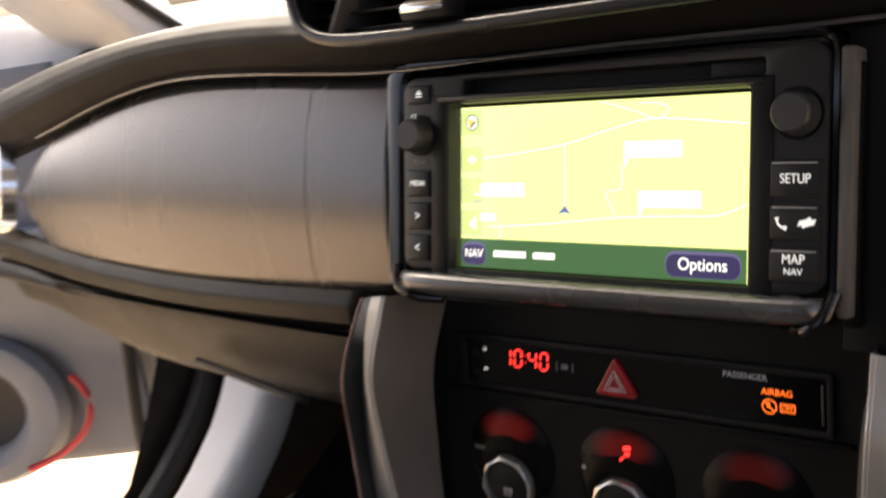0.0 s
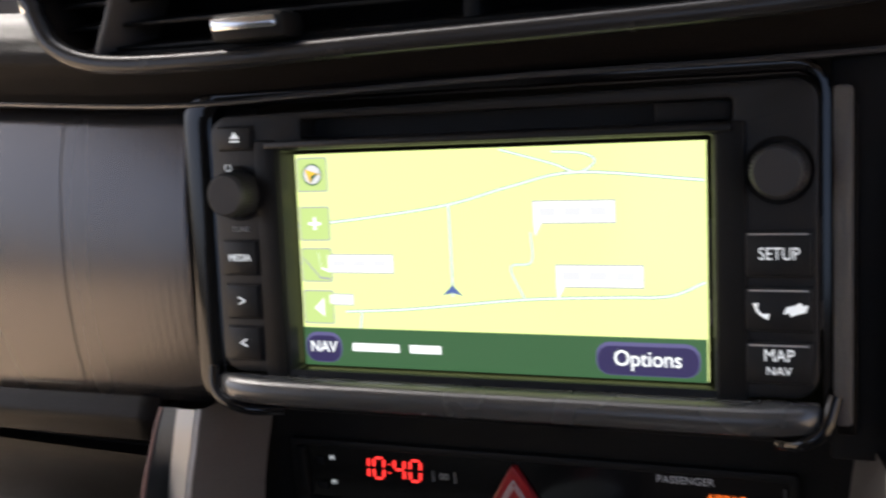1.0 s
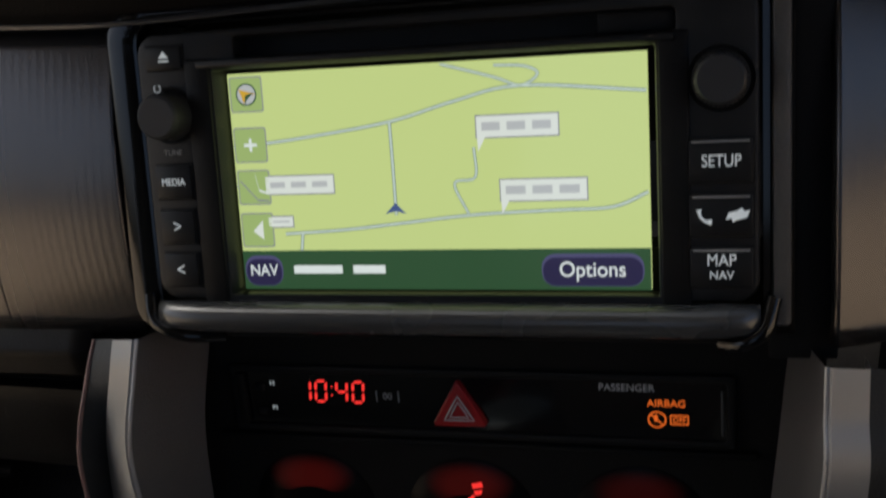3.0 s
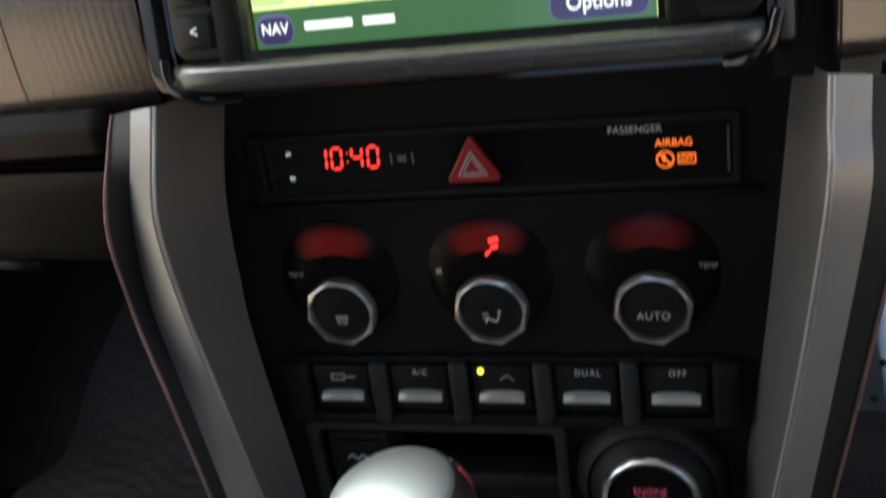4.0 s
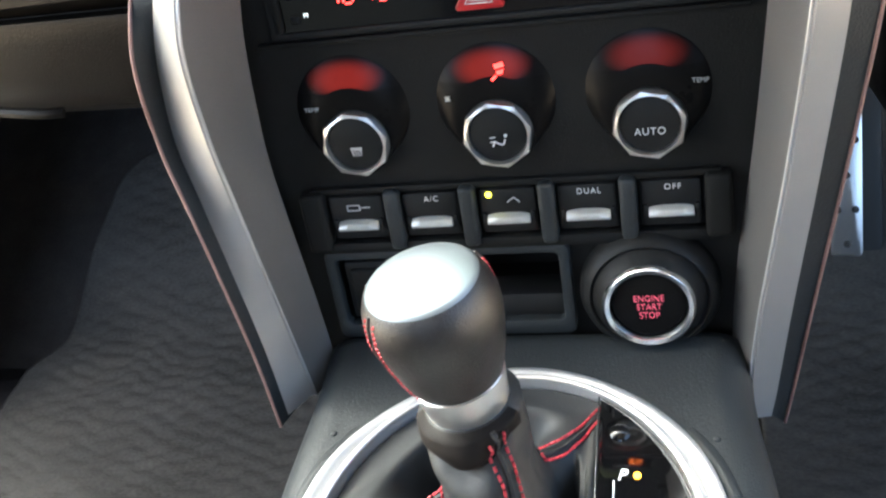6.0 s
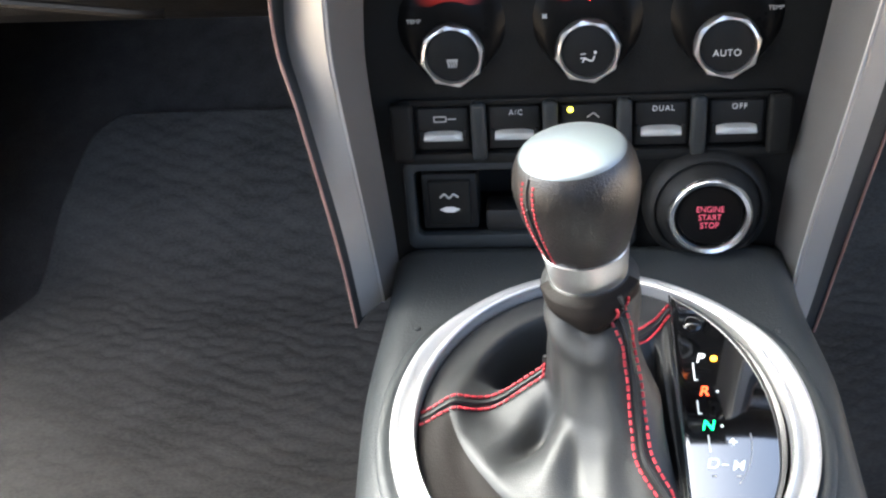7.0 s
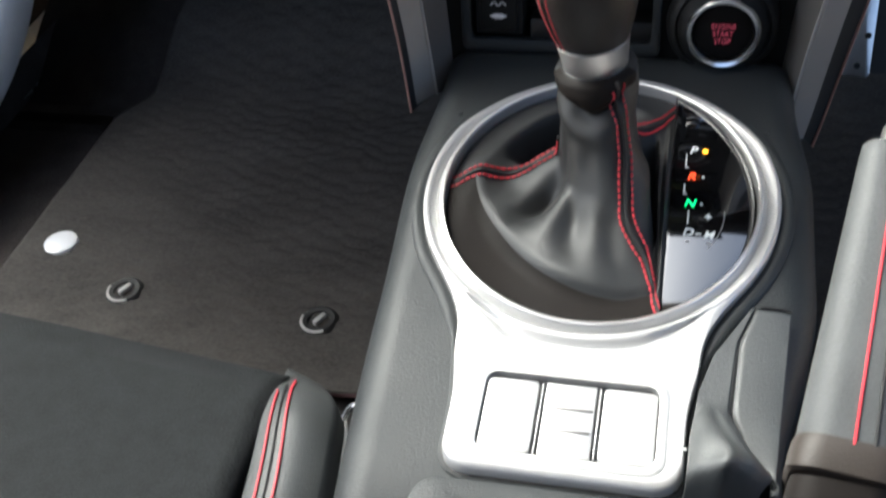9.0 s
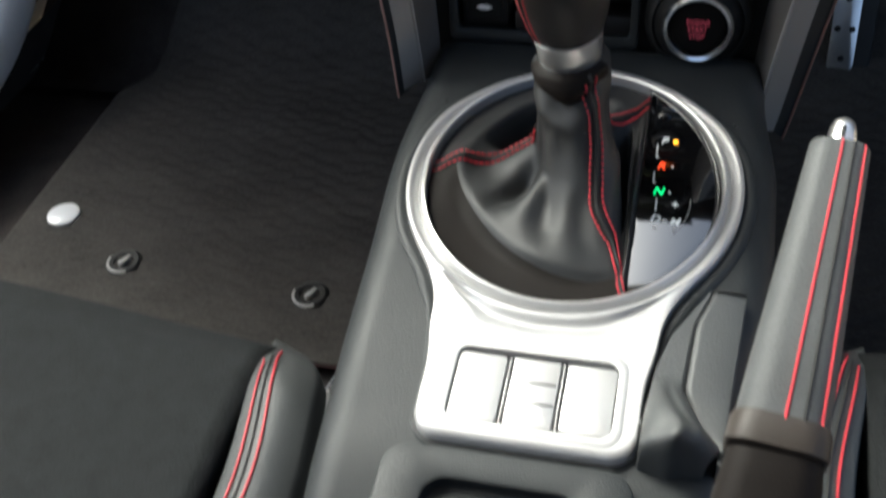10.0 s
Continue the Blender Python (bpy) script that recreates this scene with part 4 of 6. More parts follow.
def build_dials():
    for x, mark, word, side in ((-0.0612, "screen", "TEMP", -0.0168), (0.0005, "flow", "", -0.0192), (0.062, "AUTO", "TEMP", 0.0203)):
        label = {"screen": "black climate dial with a defrost mark and octagonal metal rim", "flow": "black climate dial with an airflow mark and octagonal metal rim", "AUTO": "black climate dial reading AUTO with octagonal metal rim"}[mark]
        dial = thing("climate_dial", label, "dial", HVAC @ pose(x, 0, 0), "climate dials")
        part("body", sheet(48, 8, lambda u, v: dial_point(2 * math.pi * u, v)), "smoked_lens", dial, "smoked gloss dial cone")

        flat = -0.0405

        def lens(u, v):
            th = radians(25 + 130 * u)
            s1 = 0.0
            for k in range(60):
                if dial_point(th, s1).z < flat:
                    break
                s1 += 0.01
            s = 0.06 + max(0.0, min(s1, 0.62) - 0.06) * v
            return dial_point(th, s) + Vector((0, -0.0003, 0.0002))

        part("display", sheet(28, 8, lens), "red_lens_dim" if mark == "AUTO" else "red_lens", dial, "dim red display window")
        # knob with an eight-sided metal rim
        rim = bmesh.new()
        rings = []
        for r, y, oct8 in ((0.0147, -0.0020, 0), (0.0147, -0.0052, 1), (0.0142, -0.0064, 1), (0.0127, -0.0068, 0), (0.0123, -0.0056, 0), (0.0123, -0.0020, 0)):
            ring = []
            for k in range(64):
                a = 2 * math.pi * k / 64 + radians(11)
                q = (a - radians(11)) % (math.pi / 4) - math.pi / 8
                rr = r * (1 if not oct8 else math.cos(math.pi / 8) / math.cos(q) * 1.035)
                ring.append(rim.verts.new((rr * math.cos(a), y, -0.0630 + rr * math.sin(a))))
            rings.append(ring)
        for a, b in zip(rings, rings[1:] + rings[:1]):
            for k in range(64):
                rim.faces.new((a[k], a[(k + 1) % 64], b[(k + 1) % 64], b[k]))
        part("rim", rim, "rim_metal", dial, "octagonal satin metal rim")
        cap = part("cap", lathe([(0, 0.0047), (0.0108, 0.0050), (0.0122, 0.0044), (0.0124, 0.002)], 40, pose(0, 0, -0.0630, 90)), "black_plastic", dial)
        if mark == "AUTO":
            text("lettering", "AUTO", 0.0044, (0, -0.0052, -0.0660), "white_print", cap, width=0.95, bold=-0.00002, spacing=1.12)
        elif mark == "screen":
            part("mark", plate([(-0.0026, -0.0645), (0.0026, -0.0645), (0.0019, -0.0684), (-0.0019, -0.0684)], -0.0054, -0.0050), "grey_print", cap)
            for k in (-1, 0, 1):
                part("mark_line", tube([(0.0011 * k, -0.0055, -0.0692), (0.0011 * k + 0.0004, -0.0055, -0.0672), (0.0011 * k - 0.0003, -0.0055, -0.0655)], 0.0002, 5, up=(0, 1, 0)), "black_plastic", cap)
        else:
            part("mark", tube(smooth_path([(-0.0024, -0.0055, -0.0680), (-0.0014, -0.0055, -0.0662), (0.0006, -0.0055, -0.0670), (0.0020, -0.0055, -0.0672), (0.0030, -0.0055, -0.0650)]), 0.00036, 6, up=(0, 1, 0)), "white_print", cap)
            part("mark", plate(disc_pts(0.0007, 12, 0.0033, -0.0634), -0.0058, -0.0052), "white_print", cap)
            for z in (-0.0641, -0.0660):
                part("mark", tube([(-0.0034, -0.0055, z), (-0.0010, -0.0055, z + 0.0002)], 0.00030, 6, up=(0, 1, 0)), "white_print", cap)
            segs = [plate([(0.0018, -0.0335), (0.0056, -0.0326), (0.0060, -0.0345), (0.0022, -0.0354)], -0.0032, -0.0029), plate([(0.0002, -0.0392), (0.0022, -0.0376), (0.0030, -0.0382), (0.0010, -0.0402)], -0.0040, -0.0037), plate([(0.0026, -0.0362), (0.0058, -0.0356), (0.0052, -0.0374), (0.0030, -0.0378)], -0.0036, -0.0033)]
            part("level_mark", join(segs), "led_red", dial, "glowing red airflow mark")
        if word:
            text("lettering", word, 0.0028, (side, -0.0022 if side > 0 else -0.0030, -0.0470), "grey_print", dial)
        else:
            part("fan_mark", plate([(side + 0.0016 * math.cos(2 * math.pi * k / 8) * (1 if k % 2 else 0.55), -0.0468 + 0.0016 * math.sin(2 * math.pi * k / 8) * (1 if k % 2 else 0.55)) for k in range(8)], -0.0026, -0.0020), "grey_print", dial)


def build_switch_row():
    row = thing("switch_bank", "black switch row frame with ribbed dividers", "switch panel", HVAC)
    zc = -0.1005
    for x, w in ((-0.0875, 0.011), (-0.0508, 0.0072), (-0.017, 0.0072), (0.0172, 0.0072), (0.0512, 0.0072), (0.0878, 0.011)):
        part("divider", rbox(w, 0.009, 0.029, 0.0022, (x, -0.0022, zc), 3), "panel_plastic" if w > 0.01 else "console_plastic", row)
    part("upper_rail", rbox(0.178, 0.004, 0.0032, 0.001, (0, -0.0002, -0.0868)), "panel_plastic", row)
    part("lower_rail", rbox(0.178, 0.008, 0.006, 0.002, (0, -0.0005, -0.1145)), "panel_plastic", row)
    for x, words in ((-0.0678, ""), (-0.034, "A/C"), (0.0002, "recirc"), (0.0342, "DUAL"), (0.0685, "OFF")):
        label = {"": "black rocker switch with a defroster mark and metal lip", "recirc": "black rocker switch with a lit yellow lamp and metal lip"}.get(words, "black rocker switch with metal lip, lettered " + words)
        sw = thing("rocker_switch", label, "switch", HVAC @ pose(x, 0, 0), "climate switches")
        part("body", rbox(0.0252, 0.006, 0.0215, 0.0018, (0, -0.0002, -0.0995)), "black_plastic", sw)
        # metal lip, domed
        bm = bmesh.new()
        rows = []
        for k in range(13):
            u = k / 12
            xx = -0.0092 + 0.0184 * u
            top = 0.0052 - 0.0011 * (2 * u - 1) ** 4
            prof = [(0.0, top), (-0.003, top - 0.0006), (-0.0052, top - 0.0022), (-0.0056, 0.0012), (-0.0050, 0.0), (0.0, -0.0004)]
            rows.append([bm.verts.new((xx, -0.0005 + y, -0.1046 + z)) for y, z in prof])
        for a, b in zip(rows[:-1], rows[1:]):
            for j in range(len(a) - 1):
                bm.faces.new((a[j], a[j + 1], b[j + 1], b[j]))
        bm.faces.new(rows[0])
        bm.faces.new(rows[-1][::-1])
        part("lip", bm, "lip_metal", sw, "bright metal lip")
        for k in (-1, 1):
            part("lip_end", rbox(0.0022, 0.005, 0.0055, 0.0009, (k * 0.0105, -0.0018, -0.1022)), "black_plastic", sw)
        if words in ("A/C", "DUAL", "OFF"):
            text("lettering", words, 0.0038, (0.0009, -0.0034, -0.0918), "white_print", sw, width=0.92, bold=-0.00002, spacing=1.22)
        elif words == "recirc":
            part("lamp", lathe([(0, 0.0008), (0.0011, 0.0006), (0.0014, 0)], 20, pose(-0.0078, -0.0032, -0.0912, 90)), "led_yellow", sw, "lit yellow lamp")
            part("mark", tube(smooth_path([(0.0000, -0.0036, -0.0950), (0.0016, -0.0036, -0.0938), (0.0030, -0.0036, -0.0930), (0.0044, -0.0036, -0.0942), (0.0054, -0.0036, -0.0952)]), 0.00032, 6, up=(0, 1, 0)), "grey_print", sw)
        else:
            part("mark", plate(rrect(0.0062, 0.0030, 0.0004, 2, -0.0012, -0.0942), -0.0036, -0.0032, 0, "y", (rrect(0.0052, 0.0020, 0.0003, 2, -0.0012, -0.0942),)), "grey_print", sw)
            part("mark", rbox(0.0042, 0.0003, 0.0006, 0, (0.0044, -0.0034, -0.0942)), "grey_print", sw)
    trac = thing("traction_switch", "black traction control switch with a pale skid mark", "switch", HVAC @ pose(-0.0672, 0, -0.1385))
    part("bezel", rbox(0.0275, 0.02, 0.030, 0.0015, (0, 0.009, 0)), "black_plastic", trac)
    part("rocker", rbox(0.0215, 0.006, 0.024, 0.0014, (0, -0.0005, 0), 3), "panel_plastic", trac)
    part("mark", tube(smooth_path([(-0.0045, -0.0037, 0.0035), (-0.0022, -0.0037, 0.0052), (0.0, -0.0037, 0.0032), (0.0022, -0.0037, 0.0052), (0.0045, -0.0037, 0.0036)]), 0.0005, 6, up=(0, 1, 0)), "grey_print", trac)
    part("mark", plate([(-0.005, -0.0030), (-0.002, -0.0016), (0.002, -0.0016), (0.005, -0.0030), (0.002, -0.0044), (-0.002, -0.0044)], -0.0040, -0.0034), "white_print", trac)


def build_start():
    st = thing("start_button", "round black engine start button in a chrome ring", "button", HVAC @ pose(0.0572, 0, -0.1422, 90))
    part("collar", lathe([(0.0308, -0.004), (0.0304, 0.0025), (0.0288, 0.0065), (0.0270, 0.0086), (0.0257, 0.0094), (0.0249, 0.0090), (0.0244, 0.0084), (0.0218, 0.0128), (0.0198, 0.0148), (0.0190, 0.012)], 64), "black_plastic", st, "stepped black collar")
    part("ring", lathe([(0.0200, 0.013), (0.0198, 0.0158), (0.0186, 0.0172), (0.0168, 0.0166), (0.0158, 0.0145), (0.0156, 0.012)], 64), "chrome", st, "chrome ring")
    cap = part("cap", lathe([(0, 0.0150), (0.012, 0.0149), (0.0150, 0.0145), (0.0157, 0.013)], 48), "smoked_lens", st)
    for words, y in (("ENGINE", 0.0036), ("START", -0.0006), ("STOP", -0.0048)):
        text("lettering", words, 0.0044, (0, y, 0.0152), "start_red", cap, turn=Matrix(), width=0.84, bold=-0.00008)


def build_side_trims():
    left = [((-0.1018, -0.003, -0.0150), 0.0116), ((-0.1028, -0.005, -0.026), 0.0118), ((-0.1062, -0.0075, -0.055), 0.0122), ((-0.1100, 0.0060, -0.092), 0.0), ((-0.1097, 0.0155, -0.122), 0.0), ((-0.1045, 0.031, -0.188), 0.0), ((-0.1013, 0.041, -0.230), 0.0)]
    # on the passenger side the face sinks towards a raised outer lip
    sunk = {2: (-0.1258, 0.0065), 3: (-0.1318, 0.0165), 4: (-0.1268, 0.0180), 5: (-0.1150, 0.0215), 6: (-0.1100, 0.0240)}
    brim = {0: (-0.1265, 0.0080), 1: (-0.1275, 0.0035), 2: (-0.1312, -0.0020), 3: (-0.1340, 0.0080), 4: (-0.1277, 0.0088), 5: (-0.1165, 0.0145), 6: (-0.1112, 0.0170)}
    right = [((0.1196, -0.003, -0.0195), 0.0115), ((0.1192, -0.004, -0.034), 0.0116), ((0.1184, -0.005, -0.058), 0.0121), ((0.1112, 0.015, -0.122), 0.0120), ((0.1016, 0.034, -0.188), 0.0126), ((0.0968, 0.046, -0.232), 0.0119), ((0.0950, 0.0508, -0.249), 0.0112)]
    for side, rows, label in ((-1, left, "silver flared side trim of the centre stack"), (1, right, "silver flared side trim on the driver side")):
        trim = thing("side_trim", label, "trim", STACK, "stack side trims")
        ridge = [Vector(p) for p, _ in rows]
        k = len(rows)
        outer = [r + Vector((side * w * 1.08, 0.0035, -0.0015)) for r, (_, w) in zip(ridge, rows)]
        nib = [r + Vector((side * 0.0018, -0.0012, 0)) for r in ridge]
        dark = [o + Vector((side * (0.0125 - 0.0011 * i), 0.005, -0.002 - 0.004 * (i == k - 1))) for i, o in enumerate(outer)]
        if side < 0:
            outer = [Vector((*sunk[i], o.z)) if i in sunk else o for i, o in enumerate(outer)]
            dark = [Vector((*brim[i], o.z - 0.002)) for i, o in enumerate(outer)]
        inner = [r + Vector((-side * (min(0.007 + 0.003 * i, 0.013) - 0.001 * i), 0.040 - 0.004 * i, 0.001)) for i, r in enumerate(ridge)]
        back = [d + Vector((-side * 0.004, 0.04, 0)) for d in dark]
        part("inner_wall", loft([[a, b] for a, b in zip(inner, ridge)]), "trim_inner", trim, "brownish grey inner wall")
        part("face", loft([[r, n, o] if side < 0 else [r, n, o, o + Vector((0, 0.012, 0))] for r, n, o in zip(ridge, nib, outer)]), "trim_silver", trim, "satin silver face")
        # brighter tube carries the highlight along the ridge
        part("ridge", tube(smooth_path([r + Vector((side * 0.0004, -0.0004, 0)) for r in ridge], 10), 0.0007, 8), "silver_paint", trim, "ridge painted brighter for its highlight")
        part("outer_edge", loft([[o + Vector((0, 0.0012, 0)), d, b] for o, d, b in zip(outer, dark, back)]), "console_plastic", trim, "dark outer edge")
        seam = smooth_path([d + Vector((side * 0.0002, -0.0002, 0)) for d in dark], 10)
        part("piping", tube(seam, 0.0008, 6), "piping", trim, "brownish piping along the edge")


# ---- the console ----
RX, RY, RC = 0.0762, 0.0815, 0.003  # opening of the gear bezel in the deck's plane


def bezel_radius(theta):
    """Outer outline of the gear bezel from the centre of its opening: a ring that runs out into a tail."""
    c, s = math.cos(theta), math.sin(theta)

    def field(r):
        x, y = r * c, r * s
        ring = math.hypot(x / (RX + 0.0108), y / (RY + 0.0108)) - 1
        ring *= 0.09
        half = 0.0495 + 0.004 * smoothstep(-0.13, -0.095, y)
        qx, qy = abs(x) - (half - 0.012), abs(y + 0.0810) - (0.0800 - 0.012)
        tail = math.hypot(max(qx, 0), max(qy, 0)) + min(max(qx, qy), 0) - 0.012
        k = 0.020
        h = max(k - abs(ring - tail), 0) / k
        return min(ring, tail) - h * h * k / 4

    lo, hi = 0.05, 0.2
    for _ in range(30):
        mid = (lo + hi) / 2
        lo, hi = (mid, hi) if field(mid) < 0 else (lo, mid)
    return lo


def build_console():
    con = thing("centre_console", "grey grained plastic centre console between the seats", "console", DECK, kind="structure")

    def body(u, v):
        y = 0.115 - 0.60 * u
        half_l = 0.100 + 0.004 * smoothstep(0.03, 0.15, u) - 0.004 * smoothstep(0.15, 0.3, u) - 0.008 * smoothstep(0.25, 0.6, u)
        half_r = 0.097 + 0.008 * smoothstep(0.03, 0.15, u) - 0.016 * smoothstep(0.26, 0.42, u)
        drop = 0.004 + 0.012 * smoothstep(0.45, 0.60, u)
        w = 2 * v - 1
        half = half_l if w < 0 else half_r
        a = abs(w)
        if a < 0.5:
            x, z = (a / 0.5) * (half - 0.018), 0.0
        elif a < 0.75:
            t = (a - 0.5) / 0.25 * math.pi / 2
            x, z = half - 0.018 + 0.018 * math.sin(t), -0.018 * (1 - math.cos(t))
        else:
            t = (a - 0.75) / 0.25
            x, z = half + 0.012 * t, -0.018 - 0.225 * t
        if math.hypot(x / (RX + 0.004), (y - RC) / (RY + 0.004)) < 1:
            z -= 0.09
        return (math.copysign(x, w), y, z - drop)

    thick(part("body", sheet(160, 160, body), "console_plastic", con), 0.003)
    # open tray behind the bezel
    tray_out, tray_in = rrect(0.108, 0.150, 0.012, 5, -0.004, -0.236), rrect(0.066, 0.110, 0.010, 5, -0.004, -0.231)
    part("tray_rim", plate(tray_out, 0.001, -0.010, 0.002, "z", (tray_in,)), "console_plastic", con, "grained grey tray surround")
    # flat sheet whose near-black colour gives the tray its shade
    part("tray_floor", rbox(0.08, 0.125, 0.002, 0, (-0.004, -0.231, -0.0095)), "dark_void", con, "tray floor painted near-black for its shade")
    part("tray_mat", plate(rrect(0.058, 0.100, 0.008, 4, -0.004, -0.234), -0.0015, -0.008, 0.001, "z"), "rubber", con)
    for x, y in ((-0.0925, 0.060), (0.092, 0.058)):
        part("rivet", lathe([(0, 0.0016), (0.0012, 0.0012), (0.0018, 0)], 14, pose(x * 0.88, y, -0.0045)), "console_plastic", con)


def build_bezel():
    bez = thing("gear_surround", "satin silver gear lever surround with a tail of switches", "gear surround", DECK)
    # from the opening outwards: a bright lip, a valley, a second ridge, then the edge of the ring or the flat tail
    ring_w = 0.0128
    rows = [(0.0, -0.0045, -0.0045), (0.02, 0.0012, 0.0012), (0.06, 0.0030, 0.0030), (0.13, 0.0034, 0.0034), (0.20, 0.0028, 0.0028), (0.25, 0.0008, 0.0004), (0.35, -0.0002, -0.0012), (0.42, 0.0007, 0.0002), (0.50, 0.0019, 0.0018), (0.62, 0.0030, 0.0032), (0.70, 0.0031, 0.0034)]
    rows += [(0.709, 0.0031, 0.0024), (0.718, 0.0031, 0.0004), (0.726, 0.0030, 0.0004), (0.740, 0.0029, 0.0021), (0.76, 0.0028, 0.0022)]
    rows += [(0.78 + 0.2 * j / 30, 0.0027 - 0.0010 * (j / 30) ** 2, 0.0021) for j in range(31)] + [(0.988, 0.0012, 0.0018), (0.995, 0.0, 0.0006), (1.0, -0.0040, -0.0040)]
    n = 300

    def ring_at(k, s, z, z_tail):
        th = 2 * math.pi * k / n - math.pi / 2
        c, sn = math.cos(th), math.sin(th)
        r0 = 1 / math.hypot(c / RX, sn / RY)
        r1 = bezel_radius(th)
        tail = smoothstep(1.05, 1.7, (r1 - r0) / ring_w)
        if s < 0.7 and r1 - r0 > 0.8 * ring_w:
            r = r0 + ring_w * s
        else:
            r = r0 + 0.7 * ring_w + (r1 - r0 - 0.7 * ring_w) * (s - 0.7) / 0.3
        slope = 0.0052 * smoothstep(0.40, 0.95, sn) * smoothstep(0.25, 0.9, s)
        return (r * c, RC + r * sn, z + (z_tail - z) * tail - slope)

    bm = bmesh.new()
    rings = [[bm.verts.new(ring_at(k, *row)) for k in range(n)] for row in rows]
    cy = -0.1285
    for a, b in zip(rings[:-1], rings[1:]):
        for k in range(n):
            q = (k + 1) % n
            mid = (a[k].co + a[q].co + b[q].co + b[k].co) / 4
            if abs(mid.x - 0.001) > 0.0380 or abs(mid.y - cy) > 0.0208:
                bm.faces.new((a[k], a[q], b[q], b[k]))
    part("plate", bm, "silver_paint", bez, sharp=60)
    ring = [(RX * 1.012 * math.cos(2 * math.pi * k / 90), RC + RY * 1.012 * math.sin(2 * math.pi * k / 90), 0.0024) for k in range(90)]
    part("inner_ring", tube(ring, 0.0010, 8, True), "satin_metal", bez, "bright inner ring")
    lip = [ring_at(k, 1.0, -0.0035, -0.0035) for k in range(n)]
    slim = []
    for k in range(n):
        th = 2 * math.pi * k / n - math.pi / 2
        slim.append(1.0 - 0.72 * smoothstep(0.015, 0.035, bezel_radius(th) - 1 / math.hypot(math.cos(th) / RX, math.sin(th) / RY)))
    part("collar", sweep(lip, [(0.000, -0.004), (0.009, -0.004), (0.0085, 0.0005), (0.0065, 0.0022), (0.003, 0.0024), (0.0005, 0.0008)], closed=True, scales=[0.78 * w for w in slim]), "console_plastic", bez, "grey grained collar round the bezel")
    gap = [ring_at(k, 1.0, -0.0038, -0.0038) for k in range(n)]
    part("shadow_gap", sweep(gap, rrect(0.0022, 0.0022, 0.0008, 2), closed=True), "rubber", bez)
    # sunken bay with blank switches
    part("recess_rim", plate(rrect(0.0815, 0.0468, 0.0085, 6, 0.001, cy), 0.0024, -0.0030, 0.0003, "z", (rrect(0.0735, 0.0385, 0.0055, 6, 0.001, cy),), 2), "silver_paint", bez, "silver rim of the sunken switch bay")
    part("recess_floor", plate(rrect(0.0765, 0.0415, 0.0050, 5, 0.001, cy), -0.0022, -0.0032, 0, "z"), "trim_inner", bez, "grey joint round the switches")
    for x, w in ((-0.0239, 0.0222), (0.0259, 0.0222)):
        part("blank", plate(rrect(w, 0.0352, 0.0024, 4, x, cy - 0.0006), 0.0008, -0.0025, 0.0006, "z"), "silver_paint", bez)
    mid = part("blank", plate(rrect(0.0214, 0.0352, 0.0008, 4, 0.001, cy - 0.0006), 0.0007, -0.0025, 0.0005, "z"), "silver_paint", bez)
    # darker raised bars stand in for the shade in two grooves
    for dy in (0.0046, -0.0060):
        part("groove", rbox(0.0196, 0.0009, 0.0010, 0.0001, (0.001, cy + dy, 0.0006)), "trim_inner", mid)
    for x in (-0.0112, 0.0132):
        part("rib", rbox(0.0006, 0.0345, 0.0040, 0.0002, (x, cy - 0.0006, -0.0012)), "silver_paint", bez)
    part("pin", lathe([(0, 0.0008), (0.0006, 0.0006), (0.0008, 0)], 12, pose(0.049, -0.138, 0.0035)), "grey_print", bez)


KNOB_FOOT = Vector((-0.0042, 0.0272, 0.0642))
KNOB_TOP = Vector((-0.0105, 0.0330, 0.1200))


